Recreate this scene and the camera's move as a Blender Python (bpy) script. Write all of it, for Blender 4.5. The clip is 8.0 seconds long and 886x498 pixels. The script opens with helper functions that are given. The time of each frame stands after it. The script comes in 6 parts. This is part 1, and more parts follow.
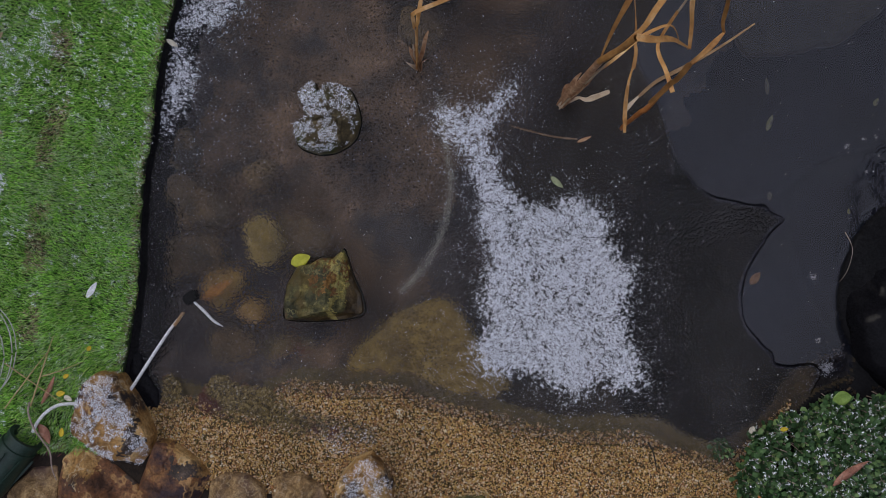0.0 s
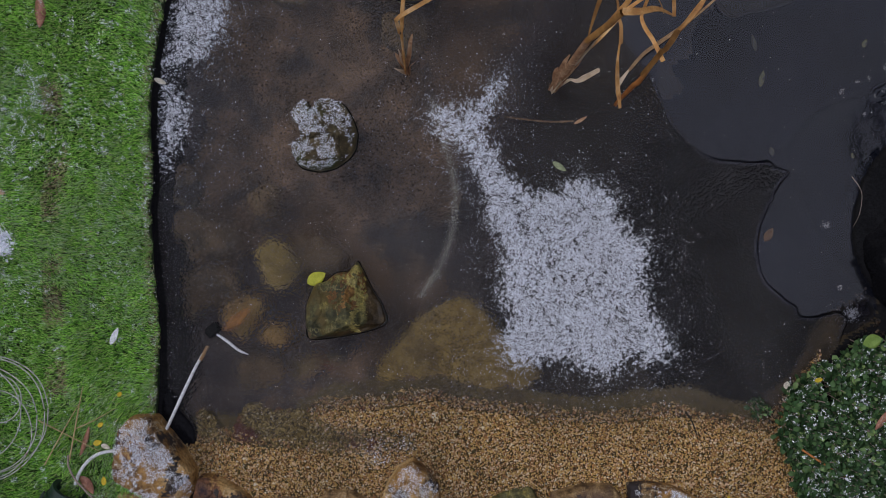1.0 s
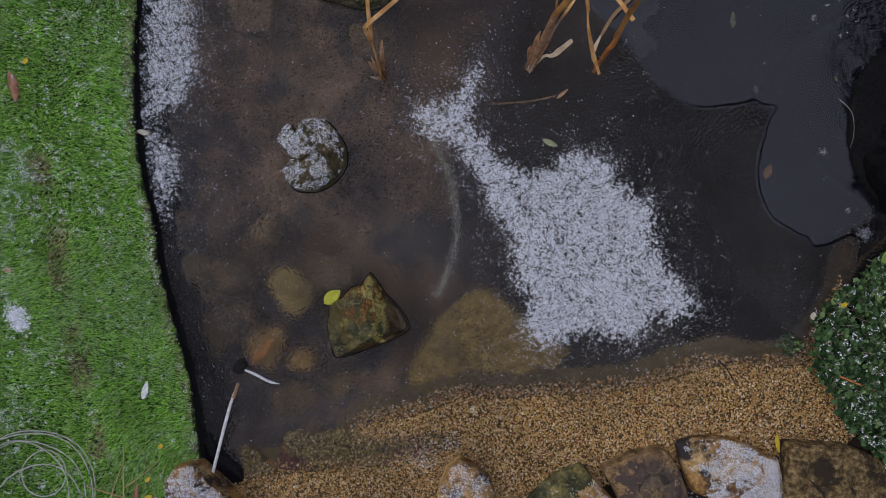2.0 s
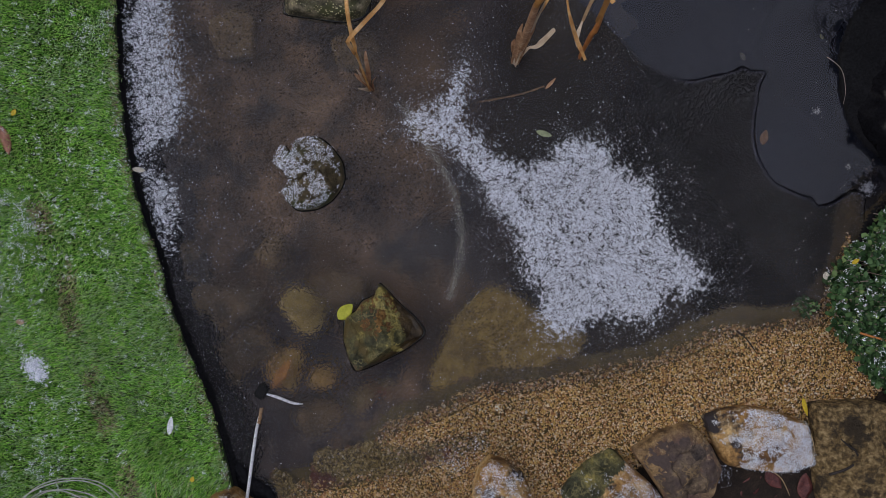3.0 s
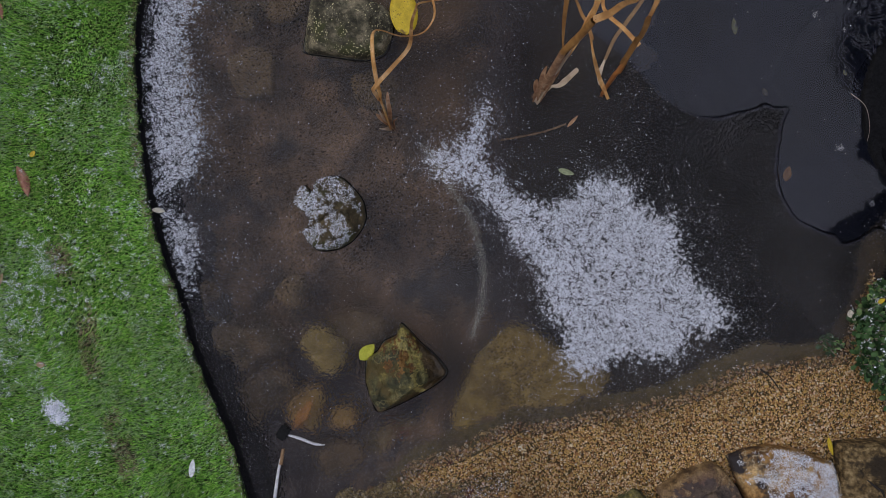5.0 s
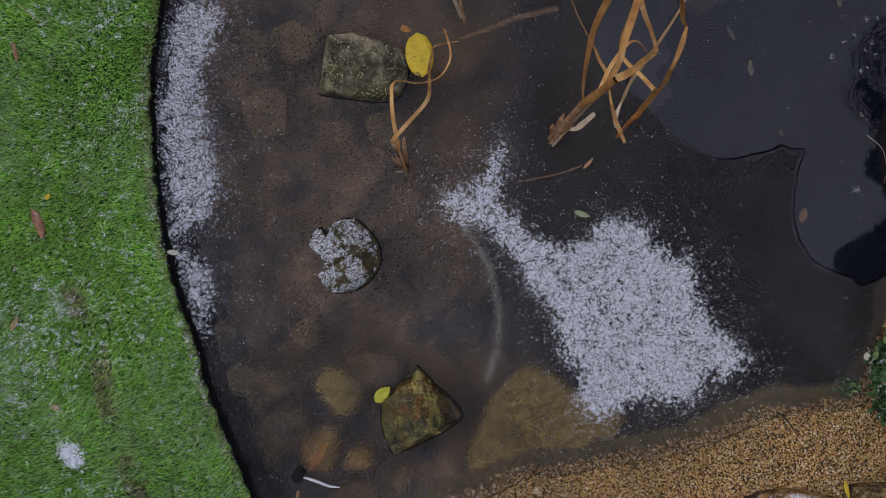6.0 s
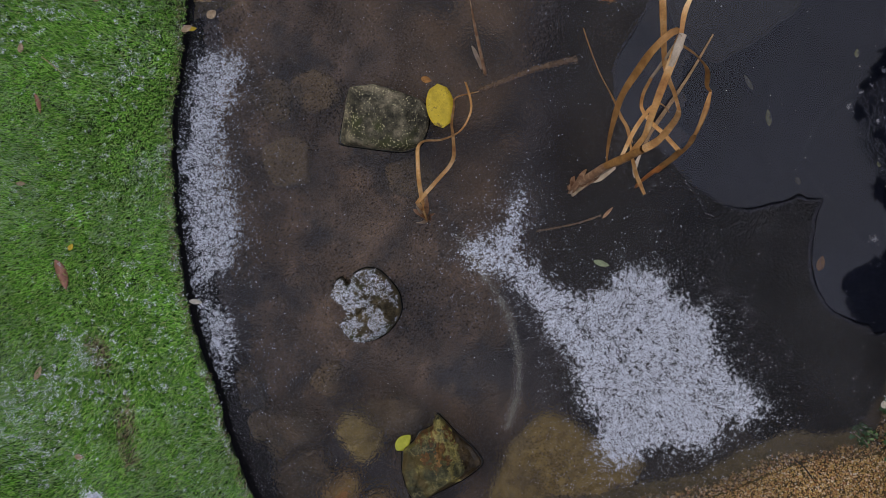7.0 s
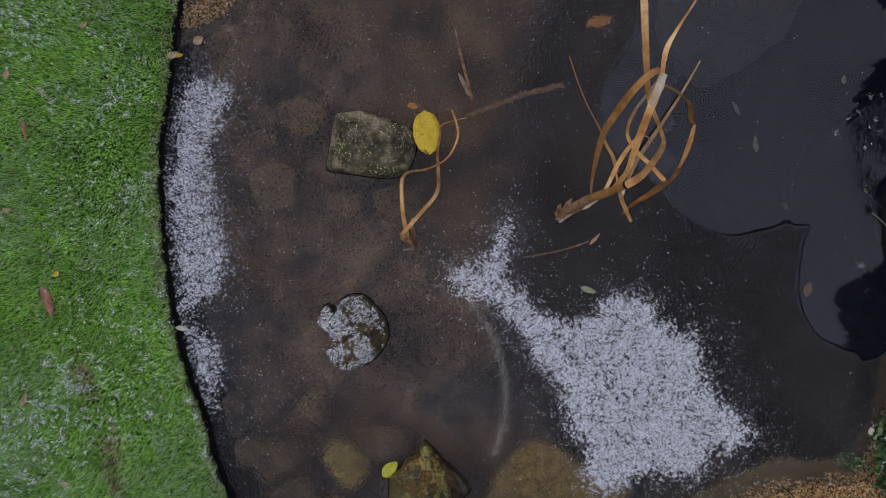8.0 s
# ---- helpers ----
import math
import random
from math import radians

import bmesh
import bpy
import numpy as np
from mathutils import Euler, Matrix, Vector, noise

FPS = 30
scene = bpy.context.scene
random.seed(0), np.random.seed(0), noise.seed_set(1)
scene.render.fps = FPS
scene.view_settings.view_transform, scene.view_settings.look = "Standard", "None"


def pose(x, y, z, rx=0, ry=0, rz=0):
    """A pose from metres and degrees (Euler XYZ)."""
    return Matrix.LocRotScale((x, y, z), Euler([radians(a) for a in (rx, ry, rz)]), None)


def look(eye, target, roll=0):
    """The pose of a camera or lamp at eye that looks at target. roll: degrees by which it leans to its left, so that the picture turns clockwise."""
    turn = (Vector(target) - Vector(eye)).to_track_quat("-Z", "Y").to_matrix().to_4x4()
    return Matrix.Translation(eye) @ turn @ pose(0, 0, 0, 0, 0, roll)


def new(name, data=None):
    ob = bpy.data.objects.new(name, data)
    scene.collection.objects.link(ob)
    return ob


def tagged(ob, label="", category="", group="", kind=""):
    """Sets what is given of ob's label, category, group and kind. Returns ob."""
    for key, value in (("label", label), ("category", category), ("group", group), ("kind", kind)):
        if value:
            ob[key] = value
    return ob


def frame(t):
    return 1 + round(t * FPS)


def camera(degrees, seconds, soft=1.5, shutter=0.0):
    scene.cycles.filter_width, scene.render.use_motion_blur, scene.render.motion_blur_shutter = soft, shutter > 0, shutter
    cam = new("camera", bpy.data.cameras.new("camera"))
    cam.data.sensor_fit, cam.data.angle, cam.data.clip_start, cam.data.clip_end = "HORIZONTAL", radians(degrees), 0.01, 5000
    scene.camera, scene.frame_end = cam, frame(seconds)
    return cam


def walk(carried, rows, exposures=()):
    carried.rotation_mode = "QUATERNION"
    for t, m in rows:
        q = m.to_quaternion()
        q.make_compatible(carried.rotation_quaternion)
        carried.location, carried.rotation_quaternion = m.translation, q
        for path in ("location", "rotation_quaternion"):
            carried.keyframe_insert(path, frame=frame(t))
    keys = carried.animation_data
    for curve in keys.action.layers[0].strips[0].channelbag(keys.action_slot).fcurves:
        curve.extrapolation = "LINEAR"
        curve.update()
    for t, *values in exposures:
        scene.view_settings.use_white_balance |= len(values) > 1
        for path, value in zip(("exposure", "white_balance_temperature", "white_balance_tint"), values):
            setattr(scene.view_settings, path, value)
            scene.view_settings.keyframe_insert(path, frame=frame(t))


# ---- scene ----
cam = camera(61.0, 8.0, soft=0.45)
METRES, EYE, TILT, LEAN, TURN = 0.566, 2.033, -90.0, 0.0, 0.0
ROWS = [
    (0.0, 0.0, 0.0, 0.0, 0.0, 0.0, 0.0),
    (0.5, -0.0284, -0.0021, 0.0021, 0.06, 0.11, 3.9),
    (1.0, -0.052, -0.0049, -0.0014, 0.15, 0.08, 7.82),
    (1.5, -0.074, -0.0141, -0.011, 0.25, 0.11, 13.07),
    (3.0, -0.0969, -0.013, 0.018, 0.51, 0.07, 24.92),
    (3.5, -0.1228, -0.0095, 0.0478, 0.51, 0.06, 25.29),
    (4.0, -0.1307, -0.0011, 0.0921, 0.5, 0.02, 25.22),
    (5.5, -0.0965, 0.0128, 0.3423, 0.46, -0.13, 25.21),
    (6.0, -0.09, 0.0169, 0.459, 0.46, -0.18, 25.21),
    (6.5, -0.0913, 0.0088, 0.5856, 0.44, -0.2, 25.22),
    (7.0, -0.0776, -0.0072, 0.7182, 0.41, -0.29, 25.24),
    (7.5, -0.0348, -0.0104, 0.8121, 0.29, -0.42, 25.22),
    (8.0, 0.0222, -0.0009, 0.8015, 0.28, -0.22, 25.22),
]
walk(cam, [(t, pose(0, 0, EYE, TILT, LEAN, TURN) @ pose(METRES * x, METRES * y, METRES * z, 90 + pitch, roll, yaw)) for t, x, y, z, yaw, pitch, roll in ROWS],
     exposures=[(0.0, 0.0), (8.0, 0.0)])

# ---- world and sun: an overcast winter sky ----
SUN_EL, SUN_ROT = radians(36), radians(-50)
world = bpy.data.worlds.new("overcast_sky")
scene.world = world
world.use_nodes = True
wn, wl = world.node_tree.nodes, world.node_tree.links
sky = wn.new("ShaderNodeTexSky")
sky.sky_type, sky.sun_disc = "NISHITA", False
sky.sun_elevation, sky.sun_rotation = SUN_EL, SUN_ROT
sky.air_density, sky.dust_density, sky.ozone_density = 1.0, 4.0, 1.0
grey = wn.new("ShaderNodeMix")
grey.data_type = "RGBA"
grey.inputs["Factor"].default_value = 0.85
place = wn.new("ShaderNodeTexCoord")
split = wn.new("ShaderNodeSeparateXYZ")
wl.new(place.outputs["Generated"], split.inputs["Vector"])
rise = wn.new("ShaderNodeValToRGB")
rise.color_ramp.elements[0].color, rise.color_ramp.elements[1].color = (2.8, 2.75, 2.95, 1), (8.7, 8.9, 11.0, 1)
wl.new(split.outputs["Z"], rise.inputs["Fac"])
wl.new(rise.outputs["Color"], grey.inputs["B"])
wl.new(sky.outputs["Color"], grey.inputs["A"])
wl.new(grey.outputs["Result"], wn["Background"].inputs["Color"])
wn["Background"].inputs["Strength"].default_value = 0.093
sun = new("sun", bpy.data.lights.new("sun", "SUN"))
sun.data.energy, sun.data.angle, sun.data.color = 0.6, radians(25), (1.0, 0.96, 0.9)
sun.matrix_world = look((3 * math.cos(SUN_EL) * math.sin(SUN_ROT), 3 * math.cos(SUN_EL) * math.cos(SUN_ROT), 3 * math.sin(SUN_EL)), (0, 0, 0))

rng = np.random.default_rng(7)


# ---- materials ----
CORNER, AMBER, DARK = (-0.306, 1.419), (1.078, -0.396), (-0.587, -0.151)


def material(name, stops, scale=20.0, rough=0.75, bump=0.3, bump_scale=None, stain=None, island=0.0, speck=None, spec=0.4, coat=0.0, detail=8.0, dist=0.004, vein=None, grit=1.0):
    """stops: ramp of colours over fractal noise. stain: (colour, scale, low, high). speck: (colour, scale, size). island: brightness spread per loose piece."""
    m = bpy.data.materials.new(name)
    m.use_nodes = True
    n, l = m.node_tree.nodes, m.node_tree.links
    b = n["Principled BSDF"]
    b.inputs["Roughness"].default_value, b.inputs["Specular IOR Level"].default_value = rough, spec
    b.inputs["Coat Weight"].default_value, b.inputs["Coat Roughness"].default_value = coat, 0.12
    tc = n.new("ShaderNodeTexCoord")

    def noise_at(s, d=detail, r=0.6):
        q = n.new("ShaderNodeTexNoise")
        q.inputs["Scale"].default_value, q.inputs["Detail"].default_value, q.inputs["Roughness"].default_value = s, d, r
        l.new(tc.outputs["Object"], q.inputs["Vector"])
        return q.outputs["Fac"]

    def ramp(fac, st):
        q = n.new("ShaderNodeValToRGB")
        e = q.color_ramp.elements
        while len(e) < len(st):
            e.new(0.5)
        for k, (p, c) in zip(e, st):
            k.position, k.color = p, (*c, 1)
        l.new(fac, q.inputs["Fac"])
        return q.outputs["Color"]

    def mix(a, c, fac, kind="MIX"):
        q = n.new("ShaderNodeMix")
        q.data_type, q.blend_type = "RGBA", kind
        for value, key in ((a, "A"), (c, "B")):
            if isinstance(value, tuple):
                q.inputs[key].default_value = (*value, 1)
            else:
                l.new(value, q.inputs[key])
        if isinstance(fac, float):
            q.inputs["Factor"].default_value = fac
        else:
            l.new(fac, q.inputs["Factor"])
        return q.outputs["Result"]

    if island == 2:
        geo = n.new("ShaderNodeNewGeometry")
        col = ramp(geo.outputs["Random Per Island"], stops)
        col = mix(col, ramp(noise_at(scale), [(0.3, (0.55, 0.55, 0.55)), (0.7, (1.25, 1.25, 1.25))]), 0.8, "MULTIPLY")
    else:
        col = ramp(noise_at(scale), stops)
        if island:
            geo = n.new("ShaderNodeNewGeometry")
            col = mix(col, ramp(geo.outputs["Random Per Island"], [(0, (1 - island,) * 3), (1, (1 + island,) * 3)]), 1.0, "MULTIPLY")
    if island != 2:
        col = mix(col, ramp(noise_at(max(scale * 9, 140.0), 6.0, 0.75), [(0.34, (0.5, 0.5, 0.5)), (0.66, (1.5, 1.5, 1.5))]), grit, "MULTIPLY")
    if stain:
        c, s, lo, hi = stain
        col = mix(col, c, ramp(noise_at(s, 5.0, 0.65), [(lo, (0, 0, 0)), (hi, (1, 1, 1))]))
    if vein:
        c, s, w = vein
        col = mix(col, c, ramp(noise_at(s, 4.0, 0.6), [(0.5 - w, (0, 0, 0)), (0.5, (0.8, 0.8, 0.8)), (0.5 + w, (0, 0, 0))]))
    if speck:
        c, s, size = speck
        v = n.new("ShaderNodeTexVoronoi")
        v.inputs["Scale"].default_value = s
        l.new(tc.outputs["Object"], v.inputs["Vector"])
        dots = ramp(v.outputs["Distance"], [(size * 0.7, (1, 1, 1)), (size, (0, 0, 0))])
        some = ramp(noise_at(s * 0.12, 3.0), [(0.44, (0, 0, 0)), (0.52, (1, 1, 1))])
        col = mix(col, c, mix(dots, some, 1.0, "MULTIPLY"))
    l.new(col, b.inputs["Base Color"])
    if bump:
        bp = n.new("ShaderNodeBump")
        bp.inputs["Strength"].default_value, bp.inputs["Distance"].default_value = bump, dist
        l.new(noise_at(bump_scale or scale * 4), bp.inputs["Height"])
        l.new(bp.outputs["Normal"], b.inputs["Normal"])
    return m


def clear_surface(name, ior, milk, tint, rough, pits, ripple):
    """Ice or water: refracting, faintly cloudy. pits: (scale, height) of melt pits, less cloudy and tinted dark, with
    their shading partly in the colour; ripple: (centre, spacing, height) of rings.
    """
    m = bpy.data.materials.new(name)
    m.use_nodes = True
    n, l = m.node_tree.nodes, m.node_tree.links
    b = n["Principled BSDF"]
    b.inputs["Base Color"].default_value = (*tint, 1)
    b.inputs["IOR"].default_value, b.inputs["Roughness"].default_value = ior, rough
    b.inputs["Transmission Weight"].default_value = 1 - milk
    tc = n.new("ShaderNodeTexCoord")
    bp = n.new("ShaderNodeBump")
    l.new(bp.outputs["Normal"], b.inputs["Normal"])

    def noise_at(scale, detail, distortion=0.0):
        q = n.new("ShaderNodeTexNoise")
        q.inputs["Scale"].default_value, q.inputs["Detail"].default_value, q.inputs["Distortion"].default_value = scale, detail, distortion
        l.new(tc.outputs["Object"], q.inputs["Vector"])
        return q.outputs["Fac"]

    def span(value, a, b2, c, d, smooth=True):
        q = n.new("ShaderNodeMapRange")
        q.interpolation_type = "SMOOTHSTEP" if smooth else "LINEAR"
        for key, x in (("From Min", a), ("From Max", b2), ("To Min", c), ("To Max", d)):
            q.inputs[key].default_value = x
        l.new(value, q.inputs["Value"])
        return q.outputs["Result"]

    def calc(kind, a, b2):
        q = n.new("ShaderNodeMath")
        q.operation = kind
        for k, x in enumerate((a, b2)):
            if isinstance(x, float):
                q.inputs[k].default_value = x
            else:
                l.new(x, q.inputs[k])
        return q.outputs["Value"]

    if pits:
        scale, height = pits
        flat_x = n.new("ShaderNodeSeparateXYZ")
        l.new(tc.outputs["Object"], flat_x.inputs["Vector"])
        pool = span(calc("ADD", flat_x.outputs["X"], calc("MULTIPLY", noise_at(2.2, 2.0), 0.6)), 0.15, 0.85, 0.0, 1.0)
        spot = n.new("ShaderNodeVectorMath")
        spot.operation = "DISTANCE"
        spot.inputs[1].default_value = (DARK[0] + 0.02, DARK[1] - 0.12, 0.0)
        l.new(tc.outputs["Object"], spot.inputs[0])
        pool = calc("MAXIMUM", pool, span(calc("ADD", spot.outputs["Value"], calc("MULTIPLY", noise_at(6.0, 3.0), 0.2)), 0.40, 0.64, 1.0, 0.0))
        shelf = calc("SUBTRACT", 1.0, pool)
        grain, fine, coarse, swell = noise_at(scale * 1.30, 1.0, 0.5), noise_at(scale * 2.6, 2.0), noise_at(scale * 0.98, 1.4, 0.4), noise_at(scale * 0.27, 2.0)
        crowd = span(noise_at(5.0, 2.0), 0.35, 0.65, -0.03, 0.03, False)
        dry = span(calc("ADD", grain, crowd), 0.345, 0.435, 0.0, 1.0)
        solid = calc("ADD", calc("MULTIPLY", dry, shelf), calc("MULTIPLY", span(coarse, 0.33, 0.42, 0.7, 1.0), pool))
        haze = calc("MULTIPLY", span(fine, 0.3, 0.7, 0.6, 1.4, False), milk)
        haze = calc("MULTIPLY", haze, span(noise_at(7.0, 5.0), 0.3, 0.7, 0.45, 1.5, False))
        # more milk over the pool, standing in for sky reflected on the ice
        haze = calc("MULTIPLY", haze, calc("ADD", 0.42, calc("MULTIPLY", pool, 0.36)))
        l.new(calc("SUBTRACT", 1.0, calc("MULTIPLY", haze, solid)), b.inputs["Transmission Weight"])
        # pits take a near-black tint, painting in the shading of their walls
        mixc = n.new("ShaderNodeMix")
        mixc.data_type = "RGBA"
        mixc.inputs["A"].default_value, mixc.inputs["B"].default_value = (0.06, 0.06, 0.07, 1), (*tint, 1)
        l.new(solid, mixc.inputs["Factor"])
        l.new(mixc.outputs["Result"], b.inputs["Base Color"])
        low = calc("MULTIPLY", calc("ADD", calc("MULTIPLY", dry, 0.30), calc("MULTIPLY", fine, 0.04)), shelf)
        high = calc("MULTIPLY", calc("ADD", calc("MULTIPLY", span(coarse, 0.30, 0.57, 0.0, 1.0), 1.55), calc("ADD", calc("MULTIPLY", fine, 0.04), calc("MULTIPLY", swell, 0.6))), pool)
        l.new(calc("ADD", low, high), bp.inputs["Height"])
        bp.inputs["Strength"].default_value, bp.inputs["Distance"].default_value = 1.0, height
    if ripple:
        centre, spacing, height = ripple
        mp = n.new("ShaderNodeMapping")
        mp.inputs["Location"].default_value = (-centre[0], -centre[1], 0)
        l.new(tc.outputs["Object"], mp.inputs["Vector"])
        wv = n.new("ShaderNodeTexWave")
        wv.wave_type, wv.rings_direction = "RINGS", "Z"
        wv.inputs["Scale"].default_value = 0.314 / spacing
        wv.inputs["Distortion"].default_value, wv.inputs["Detail"].default_value, wv.inputs["Detail Scale"].default_value = 16.0, 3.0, 1.3
        l.new(mp.outputs["Vector"], wv.inputs["Vector"])
        ln = n.new("ShaderNodeVectorMath")
        ln.operation = "LENGTH"
        l.new(mp.outputs["Vector"], ln.inputs[0])
        fade = span(ln.outputs["Value"], 0.06, 0.19, 1.0, 0.0)
        l.new(calc("MULTIPLY", calc("MULTIPLY", wv.outputs["Fac"], span(noise_at(16.0, 2.0), 0.42, 0.58, 0.0, 1.0)), fade), bp.inputs["Height"])
        l.new(calc("SUBTRACT", 1.0, calc("MULTIPLY", span(noise_at(3.5, 5.0), 0.3, 0.7, 0.2, 1.8, False), milk)), b.inputs["Transmission Weight"])
        bp.inputs["Strength"].default_value, bp.inputs["Distance"].default_value = 1.0, height
    return m


M_SILT = material("brown_silt", [(0.3, (0.058, 0.041, 0.027)), (0.5, (0.122, 0.084, 0.052)), (0.72, (0.24, 0.155, 0.086))], 9, 0.95, 0.4, 60, stain=((0.04, 0.036, 0.034), 5.0, 0.47, 0.62))
M_MUD = material("black_pond_mud", [(0.3, (0.014, 0.012, 0.011)), (0.7, (0.036, 0.030, 0.024))], 5, 0.95, 0.2, 40, stain=((0.075, 0.055, 0.033), 4.0, 0.5, 0.68))
M_SAND = material("wet_tan_grit", [(0.3, (0.05, 0.039, 0.015)), (0.55, (0.105, 0.081, 0.030)), (0.75, (0.19, 0.147, 0.056))], 90, 0.8, 0.6, 150, stain=((0.07, 0.05, 0.03), 9, 0.5, 0.7))
M_AMBER = material("amber_wet_mud", [(0.3, (0.011, 0.008, 0.003)), (0.55, (0.028, 0.018, 0.005)), (0.75, (0.060, 0.038, 0.011))], 30, 0.8, 0.6, 120)
M_SOIL = material("dark_soil", [(0.3, (0.010, 0.007, 0.005)), (0.7, (0.036, 0.024, 0.016))], 30, 0.95, 0.8, 90)
M_DARKSILT = material("dark_grey_silt", [(0.3, (0.034, 0.029, 0.029)), (0.55, (0.078, 0.063, 0.058)), (0.75, (0.15, 0.113, 0.086))], 9, 0.95, 0.3, 60, stain=((0.03, 0.028, 0.03), 7.0, 0.5, 0.64))
M_TURF = material("turf_backing", [(0.3, (0.008, 0.018, 0.004)), (0.7, (0.022, 0.045, 0.01))], 60, 0.9, 0.5)
M_LINER = material("black_rubber_liner", [(0.3, (0.006, 0.006, 0.007)), (0.7, (0.012, 0.012, 0.013))], 12, 0.5, 0.15, 30, spec=0.05)
M_ICE = clear_surface("melting_ice", 1.34, 0.042, (0.88, 0.86, 0.89), 0.03, (140.0, 0.006), None)
# rim tinted near black: the edge's dark refraction line is put into the colour
M_RIM = clear_surface("dark_ice_rim", 1.31, 0.0, (0.09, 0.09, 0.11), 0.03, None, None)
M_WATER = clear_surface("still_pond_water", 1.47, 0.010, (0.38, 0.45, 0.78), 0.0, None, ((1.246, 0.139), 0.016, 0.0022))
M_SNOW = material("grainy_snow", [(0.3, (0.78, 0.82, 0.89)), (0.7, (0.91, 0.94, 0.98))], 200, 0.7, 0.2, 500, island=0.30, spec=0.3)
M_GRASS = material("green_turf_blades", [(0.0, (0.045, 0.15, 0.014)), (0.35, (0.18, 0.49, 0.048)), (0.7, (0.38, 0.79, 0.09)), (0.93, (0.64, 0.98, 0.26)), (1.0, (0.66, 0.60, 0.32))], 11.0, 0.6, 0, island=2)
M_RIME = material("frosted_turf_blades", [(0.0, (0.20, 0.40, 0.12)), (0.5, (0.42, 0.64, 0.27)), (1.0, (0.66, 0.80, 0.52))], 8, 0.7, 0, island=2)
M_DRY = material("dry_worn_turf", [(0.0, (0.13, 0.09, 0.05)), (0.5, (0.36, 0.27, 0.16)), (1.0, (0.62, 0.52, 0.35))], 8, 0.8, 0, island=2)
M_GRAVEL = material("golden_pea_gravel", [(0.0, (0.05, 0.030, 0.013)), (0.14, (0.22, 0.115, 0.036)), (0.30, (0.44, 0.205, 0.080)), (0.50, (0.54, 0.345, 0.10)), (0.70, (0.70, 0.48, 0.17)), (0.84, (0.74, 0.51, 0.33)), (0.95, (0.84, 0.72, 0.48)), (0.985, (0.84, 0.78, 0.66)), (1.0, (0.14, 0.12, 0.10))], 4.0, 0.4, 0, island=2, spec=0.5)
M_WEEDY = material("algae_coated_gravel", [(0.0, (0.035, 0.026, 0.008)), (0.35, (0.14, 0.10, 0.028)), (0.7, (0.29, 0.215, 0.065)), (0.94, (0.48, 0.37, 0.14)), (1.0, (0.60, 0.54, 0.38))], 6.0, 0.6, 0, island=2, stain=((0.13, 0.042, 0.028), 8.0, 0.52, 0.60))


# ---- mesh tools ----
def smooth_line(pts, n, closed=True):
    """Points evenly along a rounded line through pts."""
    p = np.array(pts, float)
    k = len(p)
    out = []
    for i in range(k if closed else k - 1):
        a, b, c, d = (p[(i + j) % k] if closed else p[min(max(i + j, 0), k - 1)] for j in (-1, 0, 1, 2))
        for t in np.linspace(0, 1, 12, endpoint=False):
            out.append(0.5 * (2 * b + (c - a) * t + (2 * a - 5 * b + 4 * c - d) * t * t + (3 * b - a - 3 * c + d) * t ** 3))
    if not closed:
        out.append(p[-1])
    out = np.array(out)
    ring = np.vstack([out, out[:1]]) if closed else out
    s = np.concatenate([[0], np.cumsum(np.linalg.norm(np.diff(ring, axis=0), axis=1))])
    u = np.linspace(0, s[-1], n, endpoint=not closed)
    return np.stack([np.interp(u, s, ring[:, j]) for j in range(p.shape[1])], 1)


def inside(poly, x, y):
    r = np.zeros(x.shape, bool)
    for (ax, ay), (bx, by) in zip(poly, np.roll(poly, -1, 0)):
        c = (ay > y) != (by > y)
        r ^= c & (x < (bx - ax) * (y - ay) / (by - ay + 1e-12) + ax)
    return r


def away(line, x, y, closed=False):
    """Distance from each (x, y) to a line."""
    d = np.full(x.shape, 1e9)
    q = np.vstack([line, line[:1]]) if closed else line
    for (ax, ay), (bx, by) in zip(q[:-1], q[1:]):
        vx, vy = bx - ax, by - ay
        t = np.clip(((x - ax) * vx + (y - ay) * vy) / (vx * vx + vy * vy + 1e-12), 0, 1)
        d = np.minimum(d, np.hypot(x - ax - t * vx, y - ay - t * vy))
    return d


_lat = rng.random((256, 256))


def field(x, y, scale, octaves=3, shift=0.0):
    """Smooth fractal noise over the plan, about 0 to 1."""
    total, amp, norm = 0.0, 1.0, 0.0
    for o in range(octaves):
        u, v = x * scale * 2 ** o + 17.3 * o + shift, y * scale * 2 ** o + 5.7 * o + shift * 1.7
        i, j = np.floor(u).astype(int), np.floor(v).astype(int)
        f, g = u - i, v - j
        f, g = f * f * (3 - 2 * f), g * g * (3 - 2 * g)
        a, b, c, d = _lat[i % 256, j % 256], _lat[(i + 1) % 256, j % 256], _lat[i % 256, (j + 1) % 256], _lat[(i + 1) % 256, (j + 1) % 256]
        total = total + amp * (a * (1 - f) * (1 - g) + b * f * (1 - g) + c * (1 - f) * g + d * f * g)
        norm += amp
        amp *= 0.5
    return total / norm


